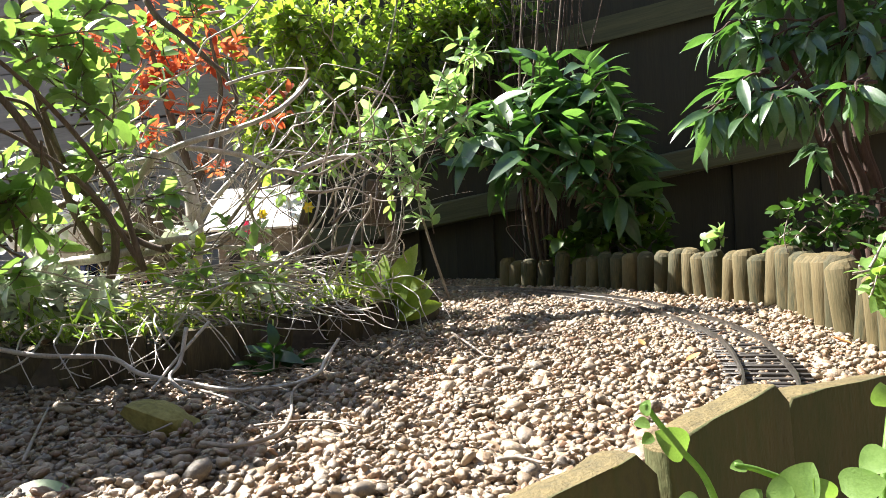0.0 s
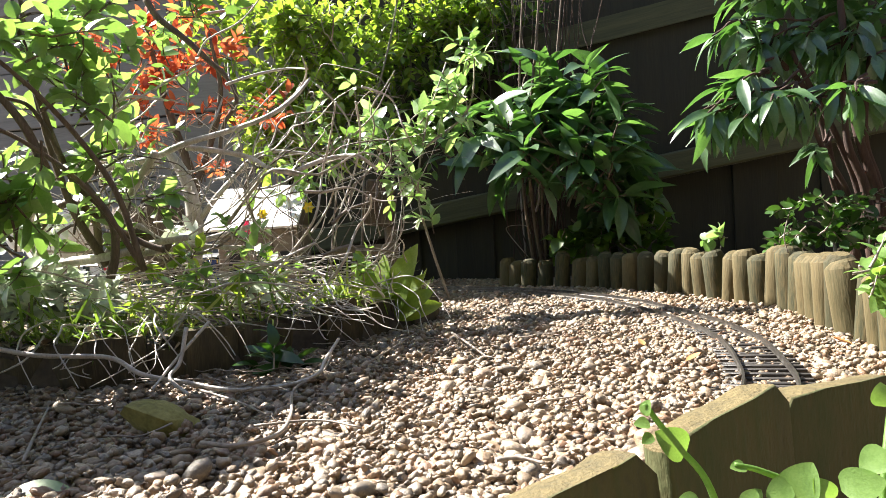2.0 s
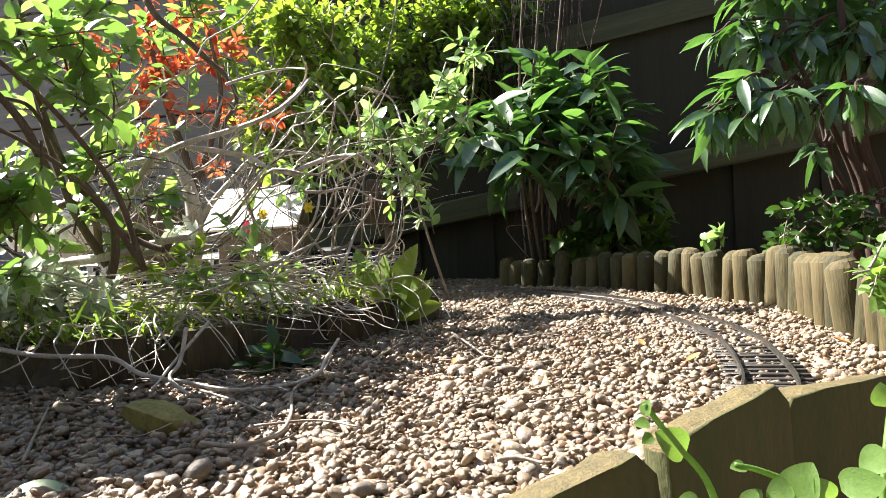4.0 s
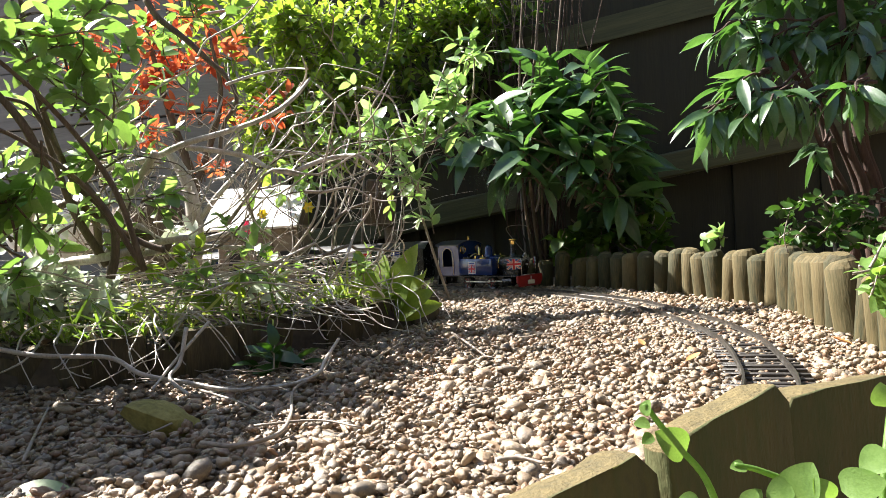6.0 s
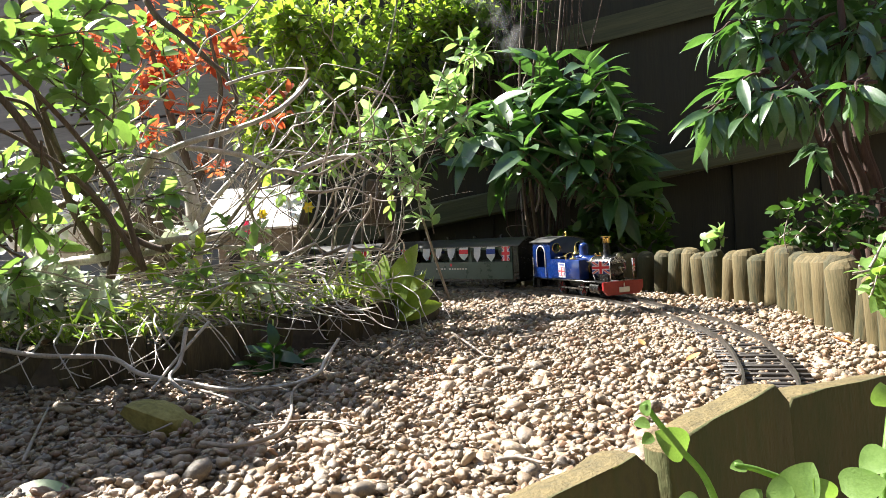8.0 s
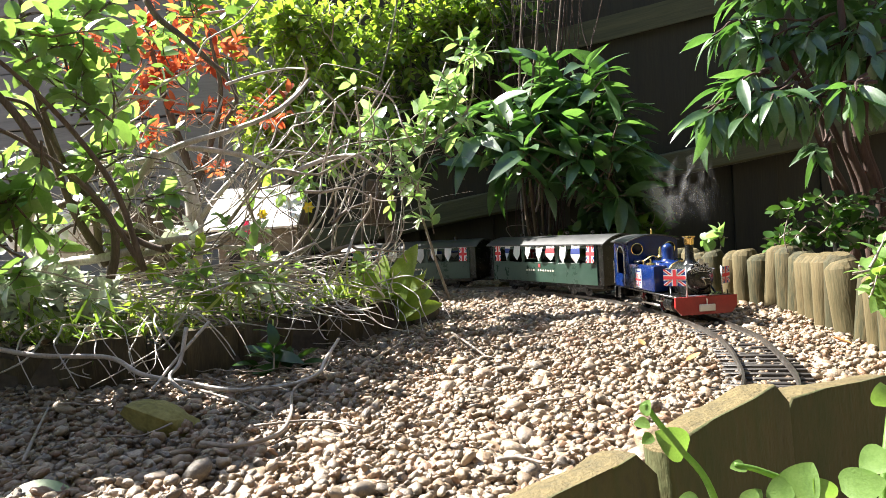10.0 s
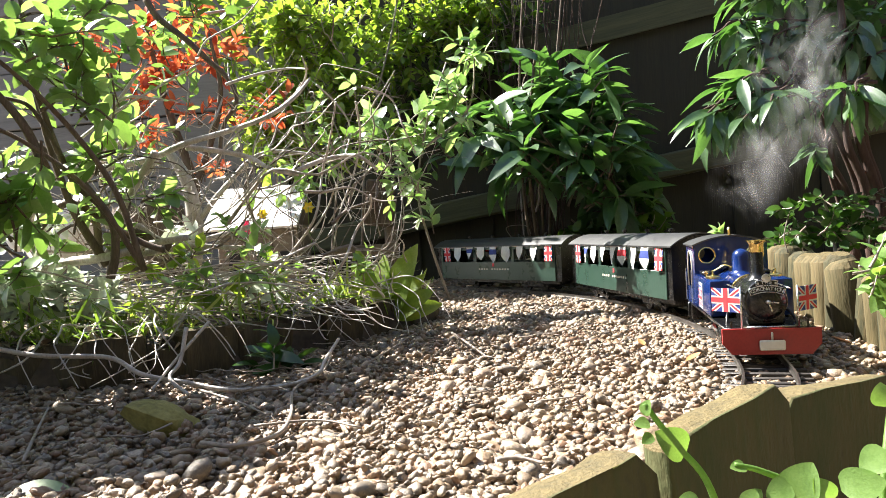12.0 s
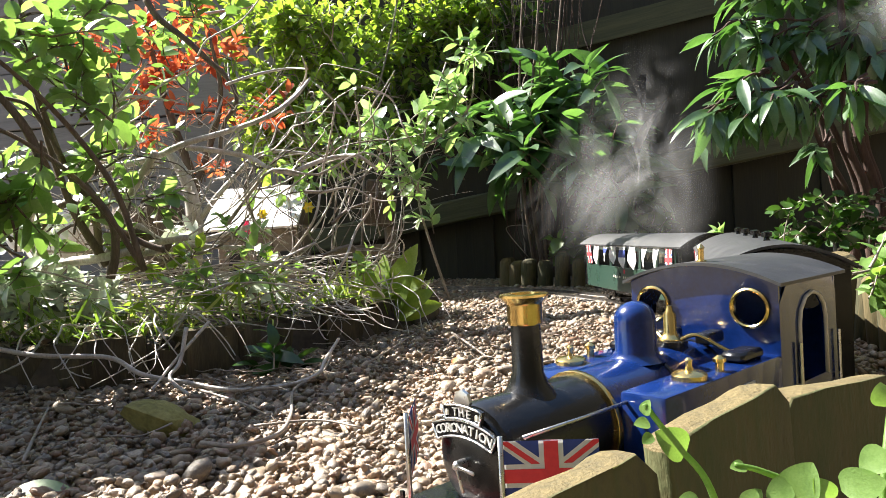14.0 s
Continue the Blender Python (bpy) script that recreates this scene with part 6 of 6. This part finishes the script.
    for name, material, spots in (("yellow_flower", M_YELLOW, ((-0.331, 1.300, 0.201), (-0.245, 1.300, 0.209))), ("red_flower", M_PINK, ((-0.418, 1.500, 0.189), (-0.414, 1.500, 0.176)))):
        for p in spots:
            root = tagged(new(name), name.replace("_", " ") + " on a thin stalk among the twigs", "flower")
            g = Geo()
            g.tube(arc(rnd, (p[0] + 0.01, p[1], 0.04), p, 0.08, 5, 0.02), 0.0008, 0.0006, 4)
            part("stalk", g.mesh("stalk", M_WEED), root)
            g = Geo()
            for k in range(6):
                d = Vector((math.cos(k * 1.05), -0.4, math.sin(k * 1.05)))
                g.leaf(p, d, (0, -1, 0.2), 0.012, 0.008, 0.2, 0.2, 3)
            part("bloom", g.mesh("bloom", material), root)
    # weed close to the camera
    root = tagged(new("foreground_weed"), "fresh green round-leaved weed standing by the near logs", "weed")
    for pts in ([(0.0584, 0.1500, 0.0790), (0.0541, 0.1500, 0.0929), (0.0472, 0.1500, 0.1020), (0.0415, 0.1500, 0.1103)], [(0.0817, 0.1500, 0.0777), (0.0748, 0.1500, 0.0893), (0.0665, 0.1500, 0.0941), (0.0604, 0.1500, 0.0960)], [(0.0917, 0.1500, 0.0808), (0.0964, 0.1550, 0.0951), (0.1009, 0.1600, 0.1038)]):
        g = Geo()
        g.tube(spline(pts, 6), 0.0009, 0.0006, 7)
        part("stem", g.mesh("stem", M_WEED), root)
    def round_leaf(at, size, tilt, spin):
        g = Geo()
        a, e = radians(spin), radians(tilt)
        way = Vector((math.cos(a), -0.25, math.sin(a)))
        up = Vector((-0.55, -0.75, 0.55)) + Vector((math.sin(spin), 0.0, math.cos(spin))) * 0.35
        g.leaf(at, way, up, size * 1.6, size * 1.45, 0.22, 0.2, 10, 0.4)
        part("leaf", g.mesh("leaf", M_WEED), root)
    for at, size, tilt, spin in (((0.0498, 0.1490, 0.0997), 0.0050, 70, 140), ((0.0414, 0.1500, 0.1079), 0.0022, 50, 80), ((0.0425, 0.1500, 0.1060), 0.0022, 60, 170), ((0.0430, 0.1500, 0.1035), 0.0018, 60, 210), ((0.0628, 0.1500, 0.0954), 0.0022, 60, 170), ((0.0713, 0.1480, 0.0878), 0.0060, 65, 70), ((0.0710, 0.1470, 0.0918), 0.0036, 50, 190),
                                 ((0.0817, 0.1470, 0.0900), 0.0056, 60, 25), ((0.0787, 0.1460, 0.0881), 0.0040, 40, 120), ((0.0520, 0.1480, 0.0889), 0.0034, 30, 170), ((0.0987, 0.1580, 0.1044), 0.0036, 70, 110), ((0.0942, 0.1500, 0.0968), 0.005, 60, 200), ((0.0616, 0.1480, 0.0871), 0.0032, 30, 60)):
        round_leaf(at, size, tilt, spin)
    root = tagged(new("pale_leaf"), "pale green fallen leaf on the gravel", "leaf")
    g = Geo()
    g.leaf((0, 0, 0), (1, 0.1, 0.1), (0, -0.3, 1), 0.04, 0.024, 0.2, 0.2, 6)
    part("blade", g.mesh("blade", M_LEAF_SAGE), root, at=Matrix.Translation(Vector((-0.274, 0.420, 0.004))))


# ---- things lying and standing about ----
M_ROCK = mat("lichened rock", [(0.10, 0.085, 0.02), (0.22, 0.19, 0.05), (0.34, 0.3, 0.1)], 0.85, 40, 0.9)
M_WHITEROOF = mat("white painted board", [(0.72, 0.71, 0.70), (0.8, 0.79, 0.78), (0.85, 0.84, 0.83)], 0.6, 20, 0.1)
M_TIMBER = mat("bleached timber", [(0.12, 0.095, 0.065), (0.2, 0.16, 0.115), (0.3, 0.25, 0.185)], 0.8, 20, 0.5, stretch=(1, 1, 4))
M_DEADLEAF = mat("orange dead leaf", [(0.3, 0.1, 0.03), (0.42, 0.17, 0.05), (0.5, 0.24, 0.09)], 0.6, 60, 0.2)


def build_clutter():
    rnd = random.Random(21)
    bm = bmesh.new()
    bmesh.ops.create_icosphere(bm, subdivisions=2, radius=1)
    for v in bm.verts:
        n = noise.noise(v.co * 1.3 + Vector((3, 1, 2))) * 0.35 + noise.noise(v.co * 4) * 0.12
        v.co = v.co * (1 + n)
        v.co = Vector((v.co.x * 0.029, v.co.y * 0.022, v.co.z * 0.0165))
    ob = new("rock", bm_mesh("rock", bm, M_ROCK))
    ob.matrix_basis = Matrix.Translation(Vector((-0.238, 0.570, 0.008))) @ Matrix.Rotation(0.3, 4, "Y")
    tagged(ob, "yellowish lichened angular rock lying on the gravel", "rock")
    # sticks on the gravel
    for pts, r in (([(-0.177, 0.486, 0.012), (-0.148, 0.474, 0.012), (-0.126, 0.497, 0.012), (-0.128, 0.551, 0.012), (-0.145, 0.644, 0.012), (-0.132, 0.733, 0.012), (-0.148, 0.896, 0.012)], 0.0019), ([(-0.093, 0.737, 0.012), (-0.071, 0.835, 0.012), (-0.045, 0.965, 0.012)], 0.0014), ([(-0.289, 0.464, 0.012), (-0.322, 0.535, 0.012), (-0.361, 0.621, 0.012)], 0.0014),
                   ([(0.006, 0.945, 0.012), (0.025, 0.843, 0.012), (0.040, 0.755, 0.012)], 0.0018), ([(-0.150, 0.523, 0.012), (-0.104, 0.529, 0.012), (-0.067, 0.506, 0.011)], 0.0013), ([(0.025, 0.414, 0.012), (0.039, 0.415, 0.012), (0.052, 0.403, 0.012)], 0.0016), ([(-0.244, 0.669, 0.012), (-0.187, 0.607, 0.012), (-0.149, 0.555, 0.012)], 0.0014), ([(0.085, 0.968, 0.012), (0.136, 0.894, 0.012), (0.225, 1.032, 0.012)], 0.0012)):
        g = Geo()
        g.tube(spline(pts, 6), r, r * 0.6, 6)
        tagged(new("stick", g.mesh("stick", M_TWIG)), "dry brown stick lying on the gravel", "stick", "sticks on the gravel")
    for at, L, s in (((0.228, 0.670, 0.012), 0.018, 20), ((0.216, 0.768, 0.012), 0.014, 100), ((0.003, 0.724, 0.012), 0.014, 60), ((0.411, 0.707, 0.012), 0.02, 150)):
        g = Geo()
        g.leaf((0, 0, 0), (1, 0, 0.12), (0, 0, 1), L, L * 0.55, -0.25, 0.4, 5)
        ob = new("dead_leaf", g.mesh("dead_leaf", M_DEADLEAF))
        ob.matrix_basis = Matrix.Translation(at) @ Matrix.Rotation(radians(s), 4, "Z")
        tagged(ob, "curled orange-brown dead leaf on the gravel", "leaf", "dead leaves on the gravel")
    g = Geo()
    for _ in range(90):
        x, y = rnd.uniform(-0.42, 0.22), rnd.uniform(0.45, 1.15)
        if inside(x, y, BED_POLY) or (x > -0.1 and rnd.random() < 0.6):
            continue
        L, a = rnd.uniform(0.015, 0.09), rnd.uniform(0, 6.28)
        p = Vector((x, y, 0.011))
        q = p + Vector((math.cos(a) * L, math.sin(a) * L * 0.5, rnd.uniform(-0.001, 0.004)))
        g.tube(arc(rnd, p, q, rnd.uniform(-0.12, 0.12), 5, 0.02), rnd.uniform(0.0006, 0.0014), 0.0005, 4)
    tagged(new("fallen_twigs", g.mesh("fallen_twigs", M_TWIG)), "thin dry twigs fallen on the gravel", "twigs", kind="stuff")
    # thin bent wire stems behind the far logs
    root = tagged(new("dry_stem"), "thin dry bent stem looping up behind the logs", "dry stem")
    for pts in ([(0.214, 1.760, 0.074), (0.174, 1.760, 0.126), (0.164, 1.760, 0.152), (0.211, 1.760, 0.153), (0.224, 1.760, 0.130)], [(0.494, 1.000, 0.091), (0.489, 1.000, 0.114), (0.494, 1.000, 0.137)], [(0.292, 1.620, 0.022), (0.320, 1.620, 0.053), (0.348, 1.620, 0.078)]):
        g = Geo()
        g.tube(spline(pts, 6), 0.0011, 0.0008, 5)
        part("stalk", g.mesh("stalk", M_TWIG), root)
    # model building beyond the track
    root = tagged(new("model_building"), "small timber model building with a white sloping roof", "model building")
    c = Vector((-0.487, 1.800, 0.018))
    P = lambda name, bm, material, label="": part(name, bm_mesh(name, bm, material), root, label, Matrix.Translation(c) @ Matrix.Rotation(radians(-8), 4, "Z") @ Matrix.Scale(0.877, 4))
    P("wall", box(-0.11, 0.14, -0.002, 0.10, -0.05, 0.195, 0.002), M_TIMBER, "bleached timber wall")
    for x in (-0.06, 0.03, 0.10):
        P("window", box(x - 0.018, x + 0.018, -0.006, -0.002, 0.06, 0.12, 0.001), M_INTERIOR, "dark window opening")
    bm = slab([(-0.145, -0.03, 0.190), (0.145, -0.03, 0.190), (0.145, 0.12, 0.318), (-0.145, 0.12, 0.318)], (0, -0.65, 0.76), 0.008)
    P("roof", bm, M_WHITEROOF, "white sunlit sloping roof")
    bm = slab([(-0.11, 0.099, -0.01), (0.14, 0.099, -0.01), (0.14, 0.099, 0.29), (-0.11, 0.099, 0.29)], (0, 1, 0), 0.004)
    P("back_wall", bm, M_TIMBER)
    # weathered post and plank
    root = tagged(new("garden_post"), "weathered wooden post with a crooked cross plank", "post")
    c = Vector((-0.145, 1.980, 0.062))
    part("post", bm_mesh("post", box(-0.016, 0.016, -0.016, 0.016, 0.0, 0.26, 0.003), M_TIMBER), root, at=Matrix.Translation((c.x, c.y, 0)) @ Matrix.Rotation(0.3, 4, "Z"))
    part("plank", bm_mesh("plank", box(-0.16, 0.02, -0.012, 0.012, 0.095, 0.125, 0.003), M_TIMBER), root, at=Matrix.Translation((c.x, c.y - 0.03, 0)))
    part("block", bm_mesh("block", box(-0.095, -0.01, -0.03, 0.04, 0.17, 0.30, 0.006), M_BARK), root, "dark rough wooden block", at=Matrix.Translation((c.x, c.y, 0)) @ Matrix.Rotation(0.12, 4, "Y"))
    # stump and pale pots under the shrubs
    g = Geo()
    g.tube([(0, 0, -0.09), (0, 0, -0.02), (0, 0, 0.04), (0, 0, 0.055)], 0.075, 0.066, 16)
    ob = new("tree_stump", g.mesh("tree_stump", M_BARK, False))
    ob.matrix_basis = Matrix.Translation(Vector((-0.593, 1.420, 0.179)))
    tagged(ob, "dark rotting tree stump under the shrubs", "stump")
    for p, r, h in (((-0.802, 1.500, 0.196), 0.06, 0.12), ((-0.898, 1.520, 0.214), 0.05, 0.10)):
        ob = new("pale_stone", None)
        bm = bmesh.new()
        bmesh.ops.create_icosphere(bm, subdivisions=3, radius=1)
        for v in bm.verts:
            k = 1 + 0.25 * noise.noise(v.co * 1.5 + Vector((p[0] * 9, 0, 0))) + 0.06 * noise.noise(v.co * 5)
            v.co = Vector((v.co.x * r * k, v.co.y * r * k, v.co.z * h * 0.6 * k))
        me = bm_mesh("pale_stone", bm, M_WHITEROOF, True)
        bpy.data.objects.remove(ob)
        ob = new("pale_stone", me)
        ob.matrix_basis = Matrix.Translation(p)
        tagged(ob, "pale sunlit stone lying beneath the shrub", "stone", "pale stones in the bed")


build_plants()
build_clutter()


# ---- what moves ----
RUN = [(0.0, 1.80), (5.3, 2.78), (6.0, 2.91), (6.5, 3.0), (7.5, 3.165), (8.0, 3.235), (10.5, 3.628), (11.0, 3.700), (11.8, 3.813), (12.5, 3.942), (13.0, 4.071), (13.5, 4.204), (14.0, 4.355)]


def along(t):
    """How far the buffer beam has come along the track, smooth through RUN."""
    ts, ss = [r[0] for r in RUN], [r[1] for r in RUN]
    i = min(max(int(np.searchsorted(ts, t, "right")) - 1, 0), len(ts) - 2)
    def slope(k):
        if k == 0:
            return (ss[1] - ss[0]) / (ts[1] - ts[0])
        if k == len(ts) - 1:
            return (ss[-1] - ss[-2]) / (ts[-1] - ts[-2])
        return (ss[k + 1] - ss[k - 1]) / (ts[k + 1] - ts[k - 1])
    h = ts[i + 1] - ts[i]
    u = (t - ts[i]) / h
    return (2 * u ** 3 - 3 * u * u + 1) * ss[i] + (u ** 3 - 2 * u * u + u) * h * slope(i) + (3 * u * u - 2 * u ** 3) * ss[i + 1] + (u ** 3 - u * u) * h * slope(i + 1)


def on_track(s, front, back):
    """The pose of a vehicle whose front end is at s and whose wheels touch at s - front and s - back."""
    a, b = TRACK.at(s - front), TRACK.at(s - back)
    w = (a - b).normalized()
    o = a + w * front
    return Matrix.Translation((o.x, o.y, RAIL_Z)) @ Matrix.Rotation(math.atan2(w.y, w.x), 4, "Z")


def motions():
    times = [0.25 * k for k in range(57)]
    walk(loco, [(t, on_track(along(t), 0.095, 0.170)) for t in times])
    walk(coach_1, [(t, on_track(along(t) - GAP_1, 0.075, COACH_L - 0.075)) for t in times])
    # driving wheels turn as the locomotive rolls, and the rods go round with them
    quick = [0.05 * k for k in range(281)]
    turn = {t: along(t) / 0.0155 for t in quick}
    for ob in loco.children:
        kind = ob.name.split(".")[0]
        if kind == "wheel":
            at = ob.matrix_basis.translation.copy()
            walk(ob, [(t, Matrix.Translation(at) @ Matrix.Rotation(turn[t] % (2 * math.pi), 4, "Y")) for t in quick])
        elif kind == "coupling_rod":
            walk(ob, [(t, Matrix.Translation((0.004 * math.sin(turn[t]), 0, 0.004 * math.cos(turn[t])))) for t in quick])
    for i, ob in enumerate(puffs):
        born = 4.9 + 0.22 * i if i < 5 else 9.6 + 0.26 * (i - 5)
        rnd = random.Random(500 + i)
        drift = Vector((rnd.uniform(0.075, 0.125), rnd.uniform(-0.005, 0.025), rnd.uniform(0.075, 0.115)))
        if born < 7:
            drift = Vector((0.03, 0.035, 0.19))
        if born > 12.8:
            drift = Vector((rnd.uniform(-0.08, 0.0), rnd.uniform(0.04, 0.14), rnd.uniform(0.01, 0.06)))
        c = on_track(along(born), 0.095, 0.170) @ Vector((-0.0465, 0, 0.125))
        still = Matrix.Rotation(i, 4, "Z")
        rows = [(0.0, Matrix.Translation((c.x, c.y, -0.25)) @ still), (born - 0.12, Matrix.Translation((c.x, c.y, -0.25)) @ still)]
        for age in [0.0] + [0.4 * (k + 1) for k in range(int((14.0 - born) / 0.4))] + [14.0 - born]:
            if born + age - rows[-1][0] < 0.05:
                continue
            p = c + drift * age + Vector((0, 0, 0.01 + 0.06 * min(age, 0.6)))
            rows.append((born + age, Matrix.Translation(p) @ Matrix.Rotation(0.25 * age + i, 4, "Z") @ Matrix.Rotation(0.1 * age, 4, "X")))
        walk(ob, rows)
    walk(coach_2, [(t, on_track(along(t) - GAP_2, 0.075, COACH_L - 0.075)) for t in times])


GAP_1 = 0.344
GAP_2 = GAP_1 + COACH_L + 0.096
motions()
